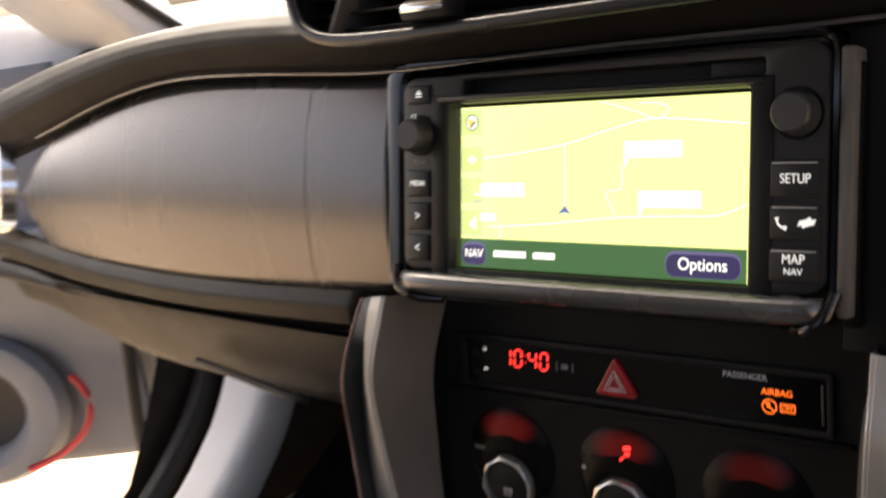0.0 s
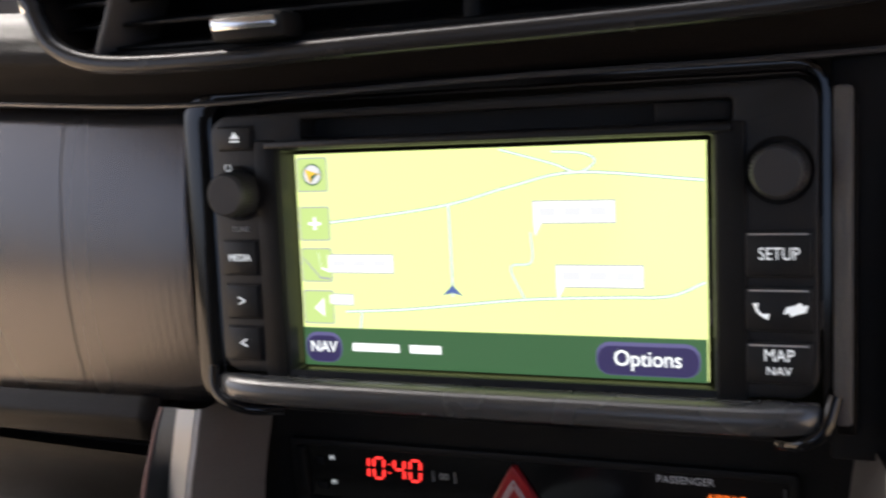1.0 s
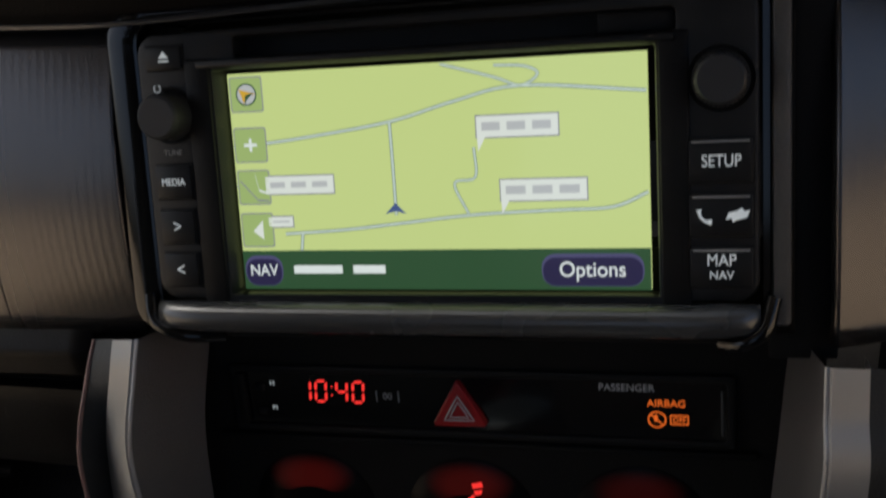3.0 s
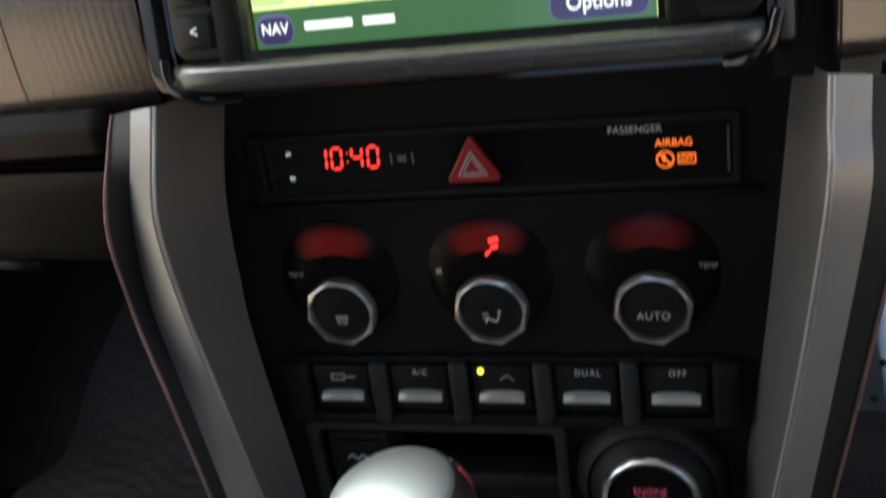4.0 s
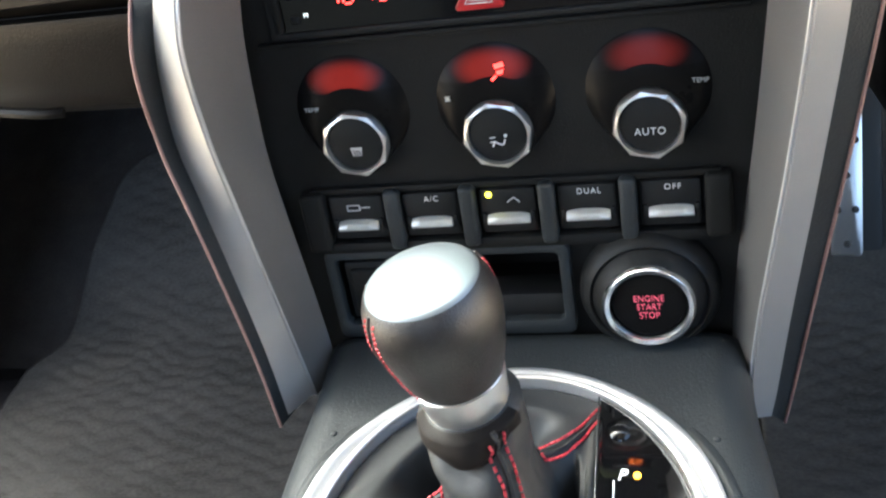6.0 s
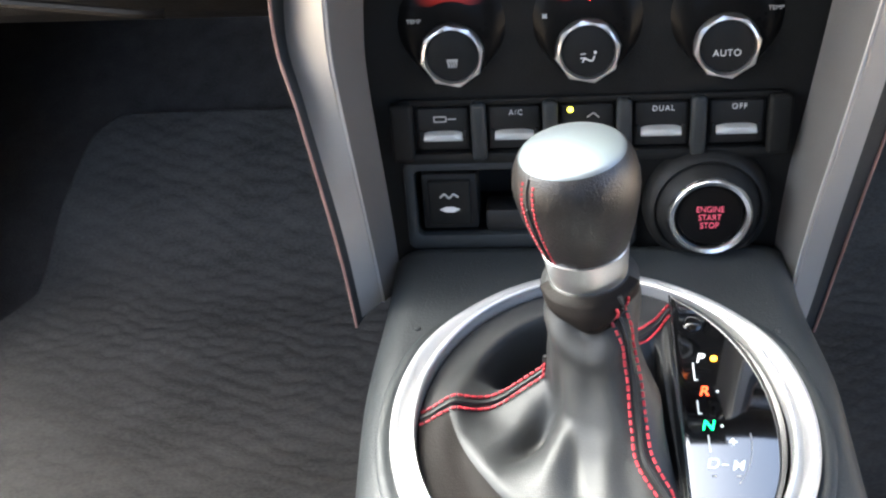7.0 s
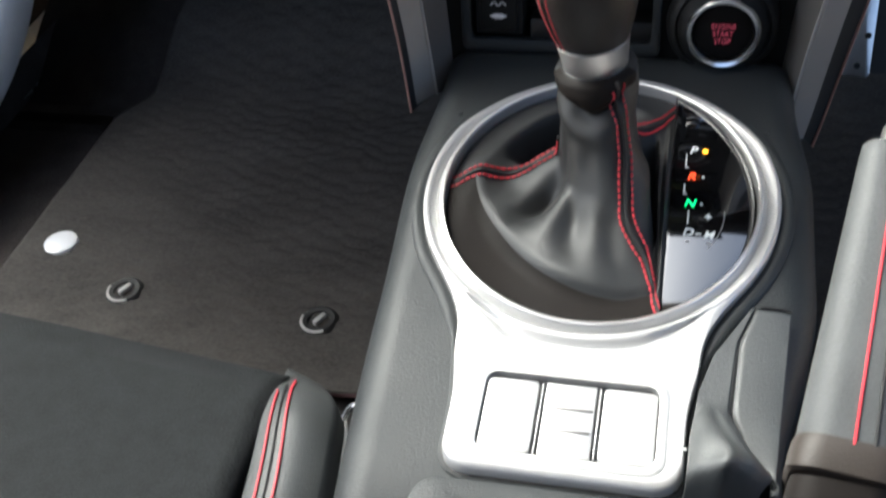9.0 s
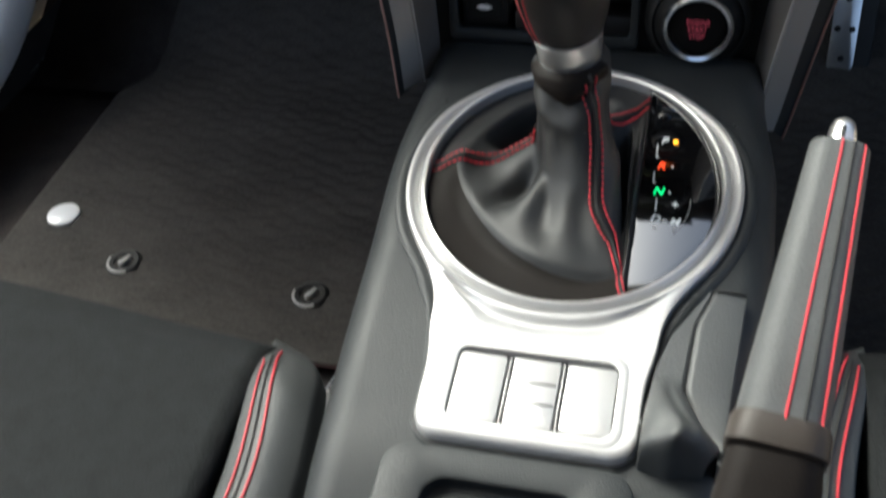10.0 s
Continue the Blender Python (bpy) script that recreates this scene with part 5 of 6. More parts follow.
def build_gate():
    gate = thing("gear_plate", "gloss black gear selector plate with lit letters", "gear indicator", DECK @ pose(0, 0.06, 0.0010, 4.5) @ pose(0, -0.06, 0))
    xs = 0.0345
    a0 = math.acos(xs / (RX - 0.001))
    arc = [((RX - 0.0008) * math.cos(a0 - 2 * a0 * k / 40), RC + (RY - 0.0008) * math.sin(a0 - 2 * a0 * k / 40)) for k in range(41)]
    part("plate", plate(arc, -0.0006, -0.006, 0.0008, "z"), "gate_gloss", gate)
    part("edge", sweep([(xs - 0.0004, arc[0][1], -0.0004), (xs - 0.0004, arc[-1][1], -0.0004)], rrect(0.0007, 0.0014, 0.0003, 2)), "satin_black", gate)
    z = -0.0004
    up = Matrix()
    for word, y, material in (("P", 0.0386, "gate_print"), ("R", 0.0212, "led_orange"), ("N", 0.0040, "led_green"), ("D", -0.0141, "gate_print")):
        text("lettering", word, 0.0068, (0.0442, y, z), material, gate, up, shear=0.25, bold=0.00008)
    text("lettering", "M", 0.0064, (0.0540, -0.0149, z), "gate_print", gate, up, shear=0.25, bold=0.00008)
    part("dash", rbox(0.0026, 0.0007, 0.0002, 0, (0.0492, -0.0145, z)), "gate_print", gate)
    text("lettering", "+", 0.0062, (0.0535, -0.0040, z), "gate_print", gate, up, bold=0.0002)
    part("lamp", plate(disc_pts(0.0014, 16, 0.0503, 0.0386), -0.0002, -0.0007, 0, "z"), "led_lamp", gate, "lit amber lamp")
    for y in (0.0212, 0.0040):
        part("dot", plate(disc_pts(0.0006, 10, 0.0500, y), -0.0003, -0.0007, 0, "z"), "gate_print", gate)
    for x in (0.0445, 0.0540):
        part("tick", rbox(0.0018, 0.0008, 0.0002, 0, (x, -0.0195, z)), "grey_print", gate)
    for y0, y1, foot in ((0.0362, 0.0272, 1), (0.0165, 0.0100, 1), (-0.0006, -0.0088, 0)):
        x = 0.0412 if foot else 0.0440
        part("gate_line", rbox(0.0005, y0 - y1, 0.0002, 0, (x, (y0 + y1) / 2, z)), "gate_print", gate)
        if foot:
            part("gate_line", rbox(0.0016, 0.0005, 0.0002, 0, (x + 0.0006, y1, z)), "gate_print", gate)
    part("release_cover", lathe([(0, 0.0016), (0.0030, 0.0012), (0.0042, 0.0)], 24, pose(0.0430, 0.0580, -0.0005)), "gloss_black", gate)
    part("gate_arc", tube([(0.0270 + 0.0340 * math.cos(a), -0.002 + 0.034 * math.sin(a), z) for a in [radians(-38 + 6 * k) for k in range(8)]], 0.0002, 5), "grey_print", gate)


def boot_base(th):
    """Foot of the gaiter: the opening of the bezel, cut off straight beside the selector plate."""
    c, s = math.cos(th), math.sin(th)
    r = 1 / math.hypot(c / (RX - 0.001), s / (RY - 0.001))
    x, y = r * c, RC + r * s
    return Vector((min(x, 0.0338), y, 0.0))


def boot_point(th, v):
    """The gaiter's skin: v from its foot (0) to the knob's collar (1); a slack apron, then a column round the lever."""
    axis = (KNOB_TOP - KNOB_FOOT).normalized()
    right = axis.cross(Vector((0, 1, 0))).normalized()
    right *= math.copysign(1, right.x)
    ahead = Vector((0, 1, 0)) - axis * axis.y
    around = right * math.cos(th) + ahead.normalized() * math.sin(th)
    deg = math.degrees(th) % 360

    def near(mid, wide):
        d = (deg - mid + 180) % 360 - 180
        return math.exp(-((d / wide) ** 2))

    left, back, rear = near(178, 20), near(57, 22), near(285, 52)
    z1 = 0.010 + 0.002 * left + 0.001 * back + 0.002 * rear
    foot = KNOB_FOOT - axis * ((KNOB_FOOT.z - z1) / axis.z)
    wob = noise.noise((2.2 * math.cos(th), 2.2 * math.sin(th), 5.0 * v))
    split = 0.55
    spread = 0.0215 + 0.019 * rear + 0.002 * left
    if v >= split:
        w = (v - split) / (1 - split)
        turn = abs((deg - 262 + 180) % 360 - 180)
        crease = 0.66 + 0.20 * min(1.0, turn / 62) ** 1.6 + 0.015 * math.sin(th * 5)
        front = near(250, 58)
        r = 0.0190 + (spread - 0.0190) * (1 - w) ** 2
        r += (0.4 + 0.6 * front) * 0.0026 * smoothstep(crease - 0.02, crease + 0.15, w) * (1 - 0.9 * smoothstep(0.86, 1.0, w)) + front * (-0.0052 * math.exp(-(((w - crease) / 0.075) ** 2)) + 0.0016 * math.exp(-(((w - crease + 0.17) / 0.09) ** 2)))
        r -= (0.0020 * near(224, 12) + 0.0014 * near(262, 10)) * (1 - smoothstep(0.15, 0.60, w))
        r -= 0.0065 * near(355, 48) * (1 - smoothstep(0.25, 0.85, w))
        r += 0.0004 * math.exp(-(((w - 0.28 - 0.06 * math.sin(3 * th)) / 0.09) ** 2))
        r = r + (0.0152 - r) * max(0.0, (w - 0.965) / 0.035)
        r += (0.0008 * wob + 0.0007 * math.sin(5 * th + 3 * w) + 0.0002 * math.sin(11 * th - 5 * w)) * math.sin(math.pi * w)
        return foot.lerp(KNOB_FOOT - axis * 0.001, w) + around * r
    s = v / split
    top = foot + around * (spread - 0.0065 * near(355, 48))
    b = boot_base(th)
    p = b.lerp(top, s)
    z0 = -0.0030
    p.z = z0 + (top.z - z0) * (0.10 * s + 0.90 * s ** (2.2 - 0.5 * rear + 1.0 * left))
    mid = math.sin(math.pi * s)
    # slack leather falls in beside the lever
    hollow = 0.060 * near(132, 25) + 0.03 * near(90, 24)
    p.z -= 0.055 * near(8, 30) * (1 - 0.97 * near(57, 30)) * smoothstep(0.36, 0.52, s) * (1 - smoothstep(0.86, 1.0, s))
    p.z -= hollow * (1 - 0.75 * left) * (1 - 0.95 * near(57, 30)) * smoothstep(0.26, 0.62, s) * (1 - smoothstep(0.82, 1.0, s))
    p.z += 0.0040 * left * math.exp(-(((s - 0.24) / 0.13) ** 2)) - 0.0045 * near(182, 26) * math.exp(-(((s - 0.60) / 0.22) ** 2))
    p.z -= 0.0085 * near(217, 13) * math.exp(-(((s - 0.86) / 0.20) ** 2))
    p.z += 0.0055 * near(350, 40) * math.exp(-(((s - 0.10) / 0.10) ** 2))
    p.z += mid * (0.0018 * math.sin(4 * th + 0.9 + 1.5 * s) + 0.0005 * math.sin(9 * th - 2.5 * s) * s + 0.0012 * wob) - 0.003 * mid * rear
    p.z += mid * (0.0007 * noise.noise((p.x * 45, p.y * 45, 3.0)) + 0.0002 * noise.noise((p.x * 110, p.y * 110, 8.0)))
    # folds that run from the lever out over the apron
    for mid_deg, drift, wide, deep in ((224, -16, 8, 0.0060), (243, -6, 8, -0.0022), (256, 8, 9, 0.0042), (279, 5, 7, 0.0030)):
        p.z -= deep * near(mid_deg + drift * (1 - s), wide) * smoothstep(0.36, 0.72, s) * (1 - 0.6 * smoothstep(0.85, 1.0, s))
    # the apron swells over its flange at the rear
    lip = 0.21 + 0.10 * math.sin(math.pi * min(1.0, max(0.0, (deg - 178) / 105)))
    p.z += 0.0055 * near(240, 55) * smoothstep(lip - 0.01, lip + 0.10, s) * (1 - smoothstep(lip + 0.10, 0.95, s))
    return p


def build_lever():
    boot = thing("gear_gaiter", "creased black leather gear gaiter with red double stitching", "gaiter", DECK)
    part("skin", sheet(160, 56, lambda u, v: boot_point(2 * math.pi * u - math.pi, v)), "leather", boot, sharp=80)
    # rim of the skin in darker leather, painting the shade beside the bezel
    part("flange", sheet(90, 6, lambda u, v: boot_point(radians(178 + 116 * u), (0.125 + 0.075 * math.sin(math.pi * min(1, u * 1.1))) * v) + Vector((0, 0, 0.0009 - 0.0008 * v))), "dark_shade_leather", boot, "gaiter flange under the bezel, darkened for shade", sharp=80)
    # overlay of the skin's top in darker leather, painting the shade below the collar
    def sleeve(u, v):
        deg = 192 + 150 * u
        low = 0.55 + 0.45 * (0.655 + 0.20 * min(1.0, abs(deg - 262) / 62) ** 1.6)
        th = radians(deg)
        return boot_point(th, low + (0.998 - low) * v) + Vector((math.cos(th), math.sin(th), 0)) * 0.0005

    part("sleeve", sheet(60, 20, sleeve), "dark_shade_leather", boot, "gaiter sleeve under the collar, darkened for shade", sharp=80)
    seams = ((radians(-63), radians(-55), 0.0, 0.985), (radians(178), radians(172), 0.0, 0.62), (radians(57), radians(57), 0.0, 0.60))
    for a0, a1, lo, hi in seams:
        def on(v, d, lift):
            th = a0 + (a1 - a0) * smoothstep(0.55, 1.0, v) - (0.14 * math.exp(-(((v - 0.50) / 0.16) ** 2)) if hi > 0.9 else 0.0)
            p, q = boot_point(th, v), boot_point(th + 0.02, v)
            along = boot_point(th, min(1, v + 0.02)) - boot_point(th, max(0, v - 0.02))
            side = (q - p).normalized()
            nrm = side.cross(along).normalized()
            if nrm.dot(Vector((math.cos(th), math.sin(th), 0.8))) < 0:
                nrm = -nrm
            return p + side * d + nrm * lift

        steps = 60
        part("welt", tube([on(lo + (hi - lo) * k / steps, 0.0, 0.0006) for k in range(steps + 1)], 0.0011, 6), "rubber", boot, "black raised seam")
        for d in (-0.0034, 0.0034):
            line = [on(lo + (hi - lo) * k / 240, d, 0.0008) for k in range(241)]
            bms, run, length = [], [line[0]], 0.0
            for a, b in zip(line[:-1], line[1:]):
                length += (b - a).length
                run.append(b)
                if length > 0.0030:
                    bms.append(tube(run[: max(2, int(len(run) * 0.8))], 0.00060, 6))
                    run, length = [b], 0.0
            ob = part("stitching", join(bms), "red_thread", boot, "red stitching")
            ob["kind"] = "stuff"
    axis = (KNOB_TOP - KNOB_FOOT)
    turn = axis.to_track_quat("Z", "Y").to_matrix().to_4x4()
    m = DECK @ Matrix.Translation(KNOB_FOOT) @ turn
    knob = thing("gear_lever", "black leather gear lever with a silver cap and collar", "gear lever", m)
    part("collar", lathe([(0.0130, -0.0035), (0.0148, -0.003), (0.0152, -0.001), (0.0168, 0.0108), (0.0170, 0.0120), (0.0160, 0.0126)], 56), "satin_metal", knob, "brushed silver collar")
    part("collar_ring", lathe([(0.0130, -0.0052), (0.0150, -0.0048), (0.0153, -0.0036), (0.0140, -0.0030)], 56), "gloss_black", knob, "black ring under the collar")
    prof = [(0.0150, 0.0120), (0.0168, 0.0128), (0.0180, 0.0157), (0.0202, 0.0225), (0.0222, 0.0306), (0.0234, 0.0376), (0.0236, 0.0428), (0.0226, 0.0485), (0.0208, 0.0526), (0.0198, 0.0538)]
    part("grip", lathe(prof, 64), "knob_leather", knob, "worn black leather grip")
    part("cap", lathe([(0.0199, 0.0534), (0.0194, 0.0543), (0.0180, 0.0552), (0.0140, 0.0566), (0.0070, 0.0577), (0, 0.0580)], 64), "cap_metal", knob, "satin silver cap")
    for deg in (222, 42):
        way = turn.to_3x3().inverted() @ Vector((math.cos(radians(deg)), math.sin(radians(deg)), 0))
        a0 = math.atan2(way.y, way.x)

        def at(d, z, lift):
            r = float(np.interp(z, [p[1] for p in prof], [p[0] for p in prof])) + lift
            return (r * math.cos(a0 + d), r * math.sin(a0 + d), z)

        part("seam", tube([at(0, 0.0135 + 0.039 * k / 30, 0.0) for k in range(31)], 0.0007, 5), "rubber", knob, "black seam")
        for d in (-0.13, 0.13):
            line = [at(d, 0.0135 + 0.039 * k / 39, 0.0001) for k in range(40)]
            bms = [tube(line[j : j + 2], 0.00045, 5) for j in range(0, 38, 2)]
            ob = part("stitching", join(bms), "red_thread", knob, "red stitching")
            ob["kind"] = "stuff"


def build_handbrake():
    tip, foot = Vector((0.1170, -0.181, 0.292)), Vector((0.0940, -0.335, 0.222))
    d = (foot - tip).normalized()
    right = d.cross(Vector((0, 0, 1))).normalized()
    up = right.cross(d)
    m = Matrix.Translation(tip) @ Matrix((-right, -d, up)).transposed().to_4x4()
    if m.to_3x3().determinant() < 0:
        m = Matrix.Translation(tip) @ Matrix((right, -d, up)).transposed().to_4x4()
    hb = thing("handbrake", "grey leather handbrake lever with red stitching, pulled up", "handbrake", m)
    n = 24
    part("grip", sweep([(0, -0.0035, 0), (0, -0.0037, 0)] + [(0, -0.0045 - 0.1155 * k / n, 0) for k in range(n + 1)], rrect(0.0295, 0.034, 0.010, 6), scales=[0.60, 0.74] + [0.78 + 0.34 * k / n for k in range(n + 1)]), "brake_leather", hb, "grey leather sleeve")
    part("button", lathe([(0, 0.0115), (0.0024, 0.0112), (0.0042, 0.0098), (0.0052, 0.0070), (0.0057, 0.002), (0.0059, -0.002), (0.0061, -0.006)], 32, pose(0, 0, 0.001, -90)), "satin_metal", hb, "chrome release button")
    part("button_slot", rbox(0.0020, 0.0065, 0.003, 0.0008, (0, 0.003, 0.0055)), "rubber", hb)
    for x, w, material, label in ((0.0006, 0.0007, "red_thread", "red stitching"), (0.0116, 0.0007, "red_thread", "red stitching"), (0.0062, 0.0006, "rubber", "black seam")):
        line = []
        for k in range(31):
            q = 0.78 + 0.34 * k / 30
            line.append((x * q, -0.0045 - 0.1155 * k / 30, q * (0.0070 + math.sqrt(0.010**2 - max(0.0, x - 0.00475) ** 2)) + 0.0002))
        part("stitching" if w > 0.0006 else "seam", tube(line, w * 0.8, 6), material, hb, label)
    part("shoulder", sweep([(0, -0.1185, 0), (0, -0.1205, 0), (0, -0.1290, -0.0005), (0, -0.1310, -0.0005)], rrect(0.0345, 0.0395, 0.010, 5), scales=[0.97, 1.03, 1.05, 0.98]), "foot_plastic", hb, "brownish plastic foot")
    part("boot", sweep([(0.0006 * math.sin(2.1 * k), -0.130 - 0.0085 * k, -0.0008 * k) for k in range(13)], rrect(0.0345, 0.0395, 0.010, 5), scales=[0.94 + 0.030 * k + 0.035 * (k % 2) for k in range(13)]), "dark_shade_leather", hb, "dark wrinkled leather boot")
    base = thing("handbrake_gaiter", "folded grey leather gaiter at the handbrake's foot", "gaiter", DECK)

    tail = ((-0.170, -0.134, -0.110, -0.0913, -0.064), (0.0500, 0.0512, 0.0540, 0.0592, 0.0745))
    seam = ((-0.165, -0.1478, -0.1364, -0.1184, -0.0828, -0.064), (0.0850, 0.0829, 0.0730, 0.0658, 0.0682, 0.0748))
    edge = ((-0.170, -0.1477, -0.0635), (0.0815, 0.0835, 0.0905))

    def cap(u, v):
        y = -0.0637 - 0.090 * v
        x0, x1 = float(np.interp(y, *seam)), float(np.interp(y, *edge))
        x = x0 + (x1 - x0) * min(1.0, u / 0.8)
        z = 0.0042 - 0.0012 * min(1.0, u / 0.8) ** 3 - 0.05 * max(0.0, u - 0.8) / 0.2 - 0.0016 * math.exp(-((u / 0.06) ** 2)) - 0.004 * smoothstep(0.5, 1.0, v) * (1 - u)
        return (x + 0.0025 * max(0.0, u - 0.8) / 0.2, y, z)

    def fold(u, v):
        y = -0.0637 - 0.098 * v
        x0, x1 = float(np.interp(y, *tail)) - 0.001, float(np.interp(y, *seam))
        x1 += 0.002 * smoothstep(0.6, 0.75, v) + (0.0745 - x1) * smoothstep(0.80, 0.95, v)
        x = x0 + (x1 - x0) * u
        rise = smoothstep(0.50, 0.86, v)
        bulge = 0.017 * rise * math.sin(math.pi * min(1.0, 0.10 + 0.85 * u)) ** 1.2
        curl = -0.030 * smoothstep(0.88, 1.0, v) ** 1.5
        crease = -0.0016 * math.exp(-(((u - 1.0) / 0.05) ** 2)) + 0.0012 * math.sin(11 * u + 9 * v) * rise - 0.003 * math.exp(-(((u - 0.55 - 0.3 * (v - 0.6)) / 0.12) ** 2)) * rise
        return (x, y, 0.0040 + bulge + curl + crease)

    thick(part("cap", sheet(40, 50, cap), "seat_leather", base, sharp=80), 0.0015)
    thick(part("skin", sheet(40, 60, fold), "seat_leather", base, sharp=80), 0.0015)
    part("seam", tube([Vector(cap(0.0, 0.2 + 0.42 * k / 16)) + Vector((0, 0, 0.0006)) for k in range(17)], 0.0005, 5), "rubber", base, "dark stitched seam")
    part("joint", tube([Vector(cap(0.02 + 0.78 * k / 12, 0.0)) + Vector((0, 0, 0.0002 + 0.0006 * math.sin(math.pi * k / 12))) for k in range(13)], 0.0007, 5), "rubber", base, "black joint line")


# ---- floor and seats ----
def mat_height(y):
    return -0.010 + 0.46 * max(0.0, y - 0.245) * smoothstep(0.20, 0.34, y)


def build_mats():
    for sx, x0, x1, label in ((-1, -0.484, -0.118, "dark ribbed passenger floor mat with red-brown binding"), (1, 0.113, 0.50, "dark ribbed driver floor mat with red-brown binding")):
        fm = thing("floor_mat", label, "floor mat")

        def point(u, v):
            y = -0.088 + 0.513 * v
            edge = x0 if sx < 0 else x1
            other = x1 if sx < 0 else x0
            out = edge + sx * (-0.021 * smoothstep(0.205, 0.255, y) - 0.012 * smoothstep(0.30, 0.42, y))
            far = max(0.0, (y - 0.385) / 0.040)
            out -= sx * 0.040 * (1 - math.sqrt(max(0.0, 1 - min(1.0, far) ** 2)))
            x = other + (out - other) * u
            ripple = 0.0010 * min(1.0, 12 * u * (1 - u)) * math.sin(x * 150 + 2.5 * noise.noise((x * 22, y * 22, 0))) * math.sin(y * 400 + 3.0 * noise.noise((x * 30, y * 20, 3)))
            return (x, y, mat_height(y) + 0.0035 + ripple)

        thick(part("mat_carpet", sheet(140, 300, point), "mat_carpet", fm), 0.003)
        rim = [point(1, k / 60) for k in range(61)] + [point(1 - k / 30, 1) for k in range(1, 31)]
        rim = [point(k / 30, 0) for k in range(30)] + rim
        part("binding", tube(rim, 0.0017, 8), "mat_edge", fm, "red-brown stitched binding")
    for x, y in ((-0.369, -0.014), (-0.2075, -0.025)):
        clip = thing("mat_clip", "black plastic mat fastener with a pale turn key", "fastener", pose(x, y, mat_height(y) + 0.003), "mat fasteners")
        part("ring", lathe([(0.0072, 0.001), (0.0086, 0.0050), (0.0118, 0.0055), (0.0145, 0.0038), (0.0160, 0.0)], 32), "rubber", clip)
        part("key", rbox(0.0045, 0.012, 0.006, 0.0018, (0.001, 0, 0.005), turn=pose(0, 0, 0, 0, 0, -30)), "clip_grey", clip, "pale grey turn key")
        # pale arc laid on the black ring as its painted glint
        part("glint", tube([(0.0128 * math.cos(a), 0.0128 * math.sin(a), 0.0050) for a in [radians(170 + 12 * k) for k in range(12)]], 0.0012, 6), "clip_grey", clip)
    disc = thing("white_disc", "round white disc lying on the floor mat", "disc", pose(-0.4480, 0.032, mat_height(0.032) + 0.0045))
    part("disc", lathe([(0, 0.0055), (0.0112, 0.0053), (0.0136, 0.004), (0.0142, 0.0)], 32), "car_white", disc)
    crumb = thing("crumb", "small ochre crumb on the carpet", "crumb", pose(-0.165, 0.075, mat_height(0.075) + 0.004))
    part("grain", rbox(0.004, 0.003, 0.002, 0.001), "dry_ground", crumb)


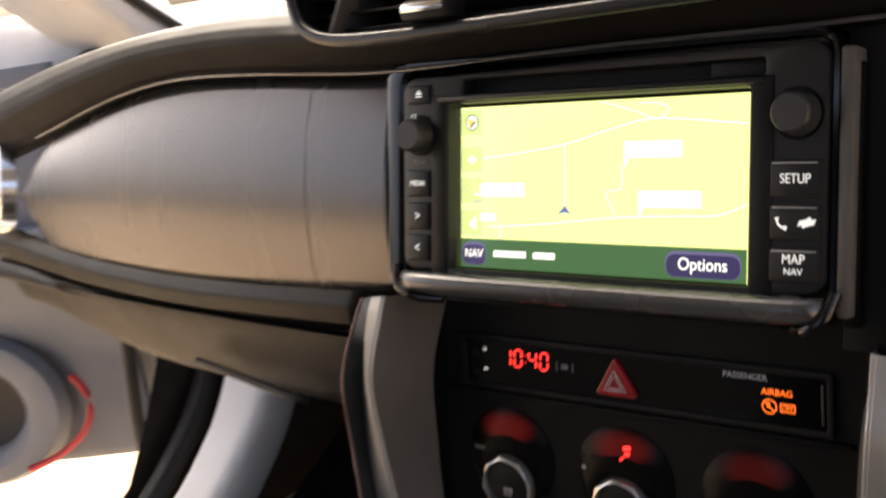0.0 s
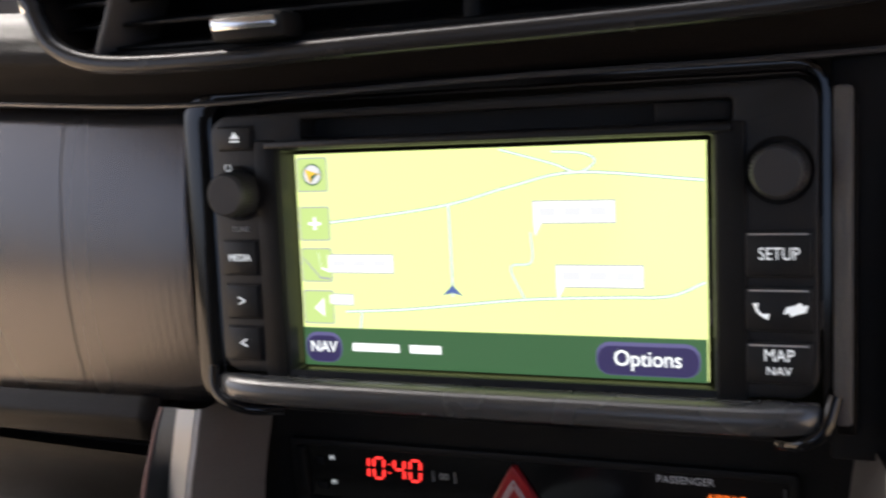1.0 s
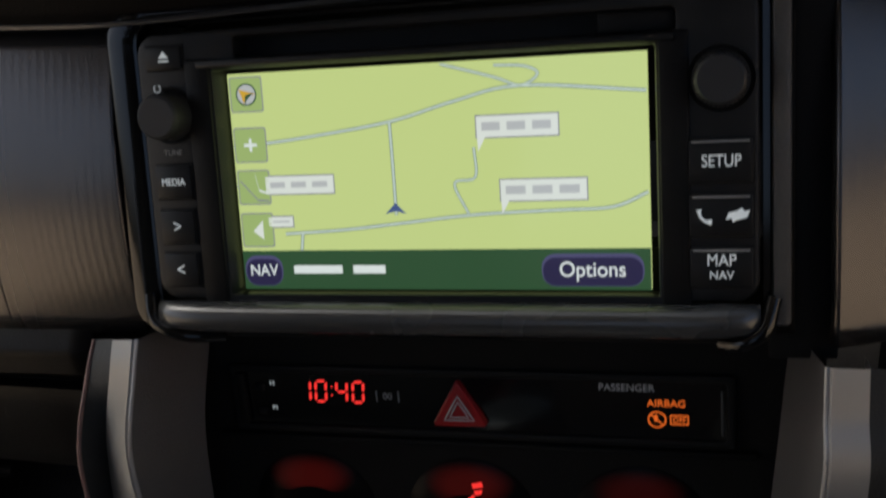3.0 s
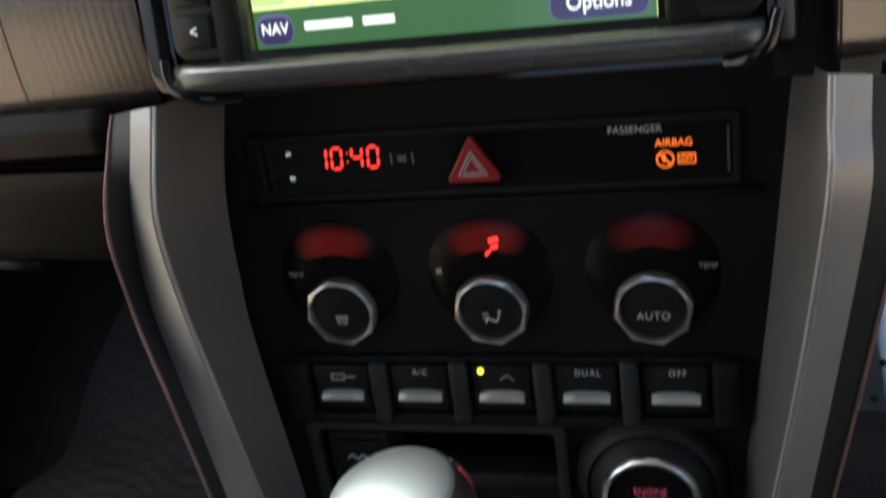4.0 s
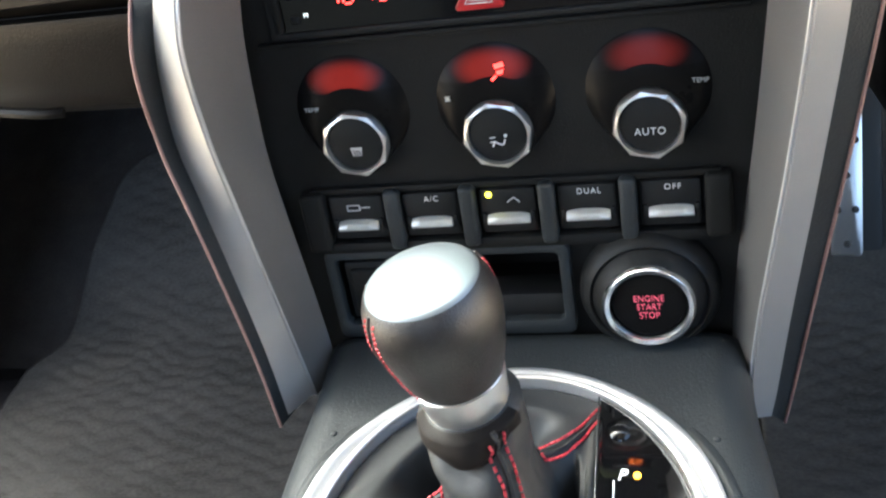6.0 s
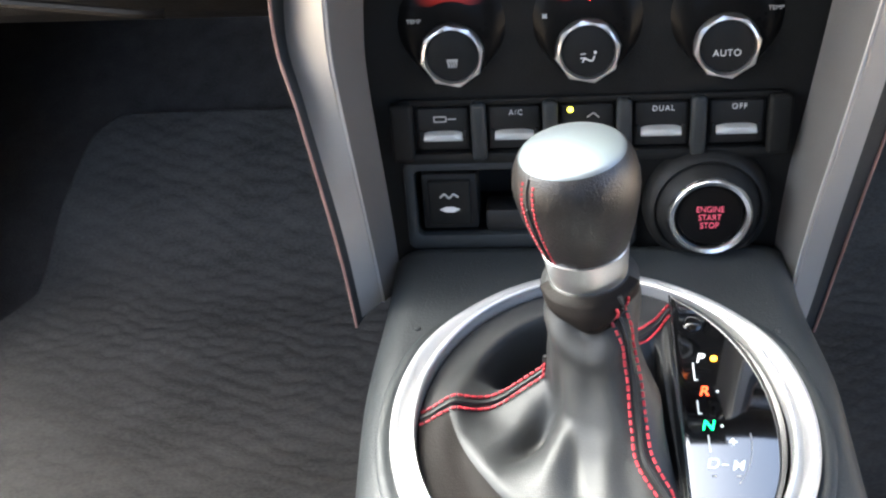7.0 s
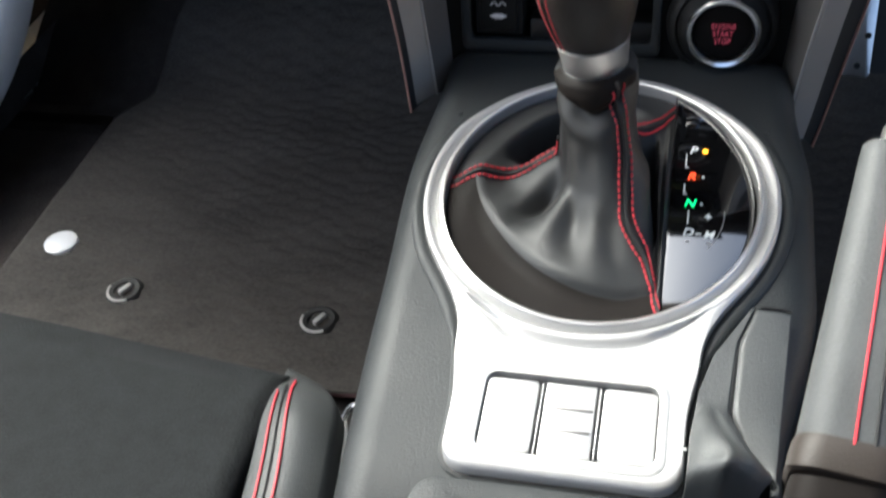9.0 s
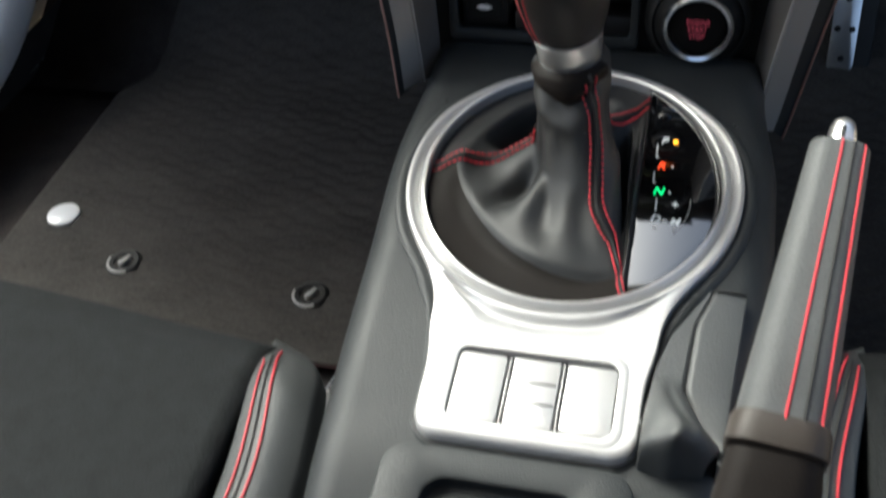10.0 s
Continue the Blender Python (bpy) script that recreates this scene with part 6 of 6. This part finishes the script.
def build_seat(side):
    label = "black fabric and leather passenger seat with red stitching" if side < 0 else "black fabric and leather driver seat with red stitching"
    seat = thing("front_seat", label, "car seat", pose(0.374, 0.046, 0) if side > 0 else pose(-0.365, 0, 0), "front seats")
    s = -side

    def cushion(u, v):
        x = -0.220 + 0.440 * u
        prof = [(-0.172, 0.000), (-0.165, 0.080), (-0.166, 0.128), (-0.172, 0.143), (-0.192, 0.153), (-0.30, 0.154), (-0.45, 0.138), (-0.70, 0.118)]
        k = v * (len(prof) - 1)
        i = min(int(k), len(prof) - 2)
        t = k - i
        y, z = (prof[i][j] * (1 - t) + prof[i + 1][j] * t for j in (0, 1))
        dip = -0.006 * math.exp(-((x / 0.15) ** 2)) * smoothstep(0.4, 0.8, v)
        near_console = u if side < 0 else 1 - u
        return (x, y - 0.007 * (abs(x) / 0.22) ** 4 - 0.020 * smoothstep(0.4, 1.0, near_console), z + dip)

    thick(part("cushion", sheet(40, 42, cushion), "seat_fabric", seat, "dark grey fabric cushion"), 0.02)
    for e in (1, -1):
        xi = e * s

        def bol(u, v):
            # across the bolster (u) and along it to the rear (v)
            y = -0.190 - 0.51 * v**1.4
            xl = 0.216 + 0.013 * smoothstep(0.0, 0.12, -0.190 - y)
            wide = 0.031 * (1 - (1 - min(1.0, (-0.190 - y) / 0.045)) ** 2) ** 0.5 + 0.004
            rise = 0.012 * smoothstep(0.0, 0.05, -0.190 - y) + 0.014 * smoothstep(0.05, 0.3, -0.190 - y)
            if u < 0.75:
                a = u / 0.75
                return (xi * (xl + wide * a), y, 0.138 + 0.011 * smoothstep(0.0, 0.03, -0.190 - y) + rise * math.sin(math.pi * (0.10 + 0.66 * a)) - 0.006 * a * a)
            t = (u - 0.75) / 0.25
            low = 0.138 + 0.011 * smoothstep(0.0, 0.03, -0.190 - y) + rise * math.sin(math.pi * 0.76) - 0.006
            return (xi * (xl + wide + 0.004 * math.sin(math.pi * t) ** 0.7), y, low - 0.10 * t**1.2)

        b = part("bolster", sheet(40, 60, bol), "seat_leather", seat, "grey leather side bolster", sharp=80)
        thick(b, 0.004)
        for u0, u1, v0, r, material in ((0.12, 0.18, 0.125, 0.0007, "red_thread"), (0.27, 0.36, 0.075, 0.0007, "red_thread"), (0.20, 0.27, 0.105, 0.0005, "rubber")):
            pts = []
            for k in range(60):
                v = v0 + (0.99 - v0) * k / 59
                pts.append(Vector(bol(u0 + (u1 - u0) * smoothstep(v0, v0 + 0.25, v), v)) + Vector((0, 0, 0.0009)))
            part("stitching" if material == "red_thread" else "seam", tube(pts, r, 6), material, b, "red stitching" if material == "red_thread" else "black seam")
        edge = [Vector(bol(0.765, 0.12 + 0.86 * k / 40)) + Vector((xi * 0.003, 0, -0.010)) for k in range(41)]
        part("piping", tube(edge, 0.0008, 6), "grey_print", b, "pale piping")
        part("side_valance", rbox(0.010, 0.46, 0.11, 0.004, (xi * 0.246, -0.46, 0.050)), "rubber", seat, "black plastic side valance")
    part("base", rbox(0.42, 0.40, 0.09, 0.02, (0, -0.45, 0.05)), "dark_void", seat)

    def back(u, v):
        x = -0.235 + 0.47 * u
        return (x, -0.70 - 0.16 * v + 0.05 * (abs(x) / 0.235) ** 2, 0.11 + 0.62 * v)

    thick(part("backrest", sheet(20, 20, back), "seat_fabric", seat), 0.09, -1)


def build_small():
    rail = thing("seat_rail_lever", "small chrome seat lever beside the console", "lever", pose(-0.1290, -0.163, 0.060))
    part("bar", tube(smooth_path([(-0.012, -0.01, 0.0), (-0.004, 0.004, 0.012), (0.006, 0.004, 0.012), (0.010, -0.012, 0.0)]), 0.0022, 8), "chrome", rail)
    part("tag", rbox(0.014, 0.003, 0.012, 0.001, (0.001, -0.008, -0.004)), "grey_print", rail)
    ped = thing("accelerator_pedal", "drilled aluminium accelerator pedal with rubber studs", "pedal", pose(0.1835, 0.303, 0.017, 66, 0, 0))
    part("plate", plate(rrect(0.022, 0.150, 0.004, 4, 0.0, 0.075), 0.0015, 0.0, 0.0006, "z"), "satin_metal", ped, "bright metal tread")
    for r in range(6):
        for c in (-1, 0, 1):
            if (r + c) % 2 == 0:
                part("stud", lathe([(0, 0.0040), (0.0022, 0.0038), (0.0030, 0.0)], 16, pose(c * 0.0062, 0.010 + r * 0.026, 0.0005)), "rubber", ped)
    part("arm", rbox(0.038, 0.16, 0.012, 0.005, (0.007, 0.080, -0.006)), "rubber", ped, "black rubber pedal body")


build_shell()
build_door()
build_sill()
build_dash()
build_stack_panel()
build_console()
build_side_trims()
build_seat(-1)
build_seat(1)
build_radio()
build_vent()
build_clock()
build_dials()
build_switch_row()
build_start()
build_bezel()
build_gate()
build_lever()
build_handbrake()
build_mats()
build_small()
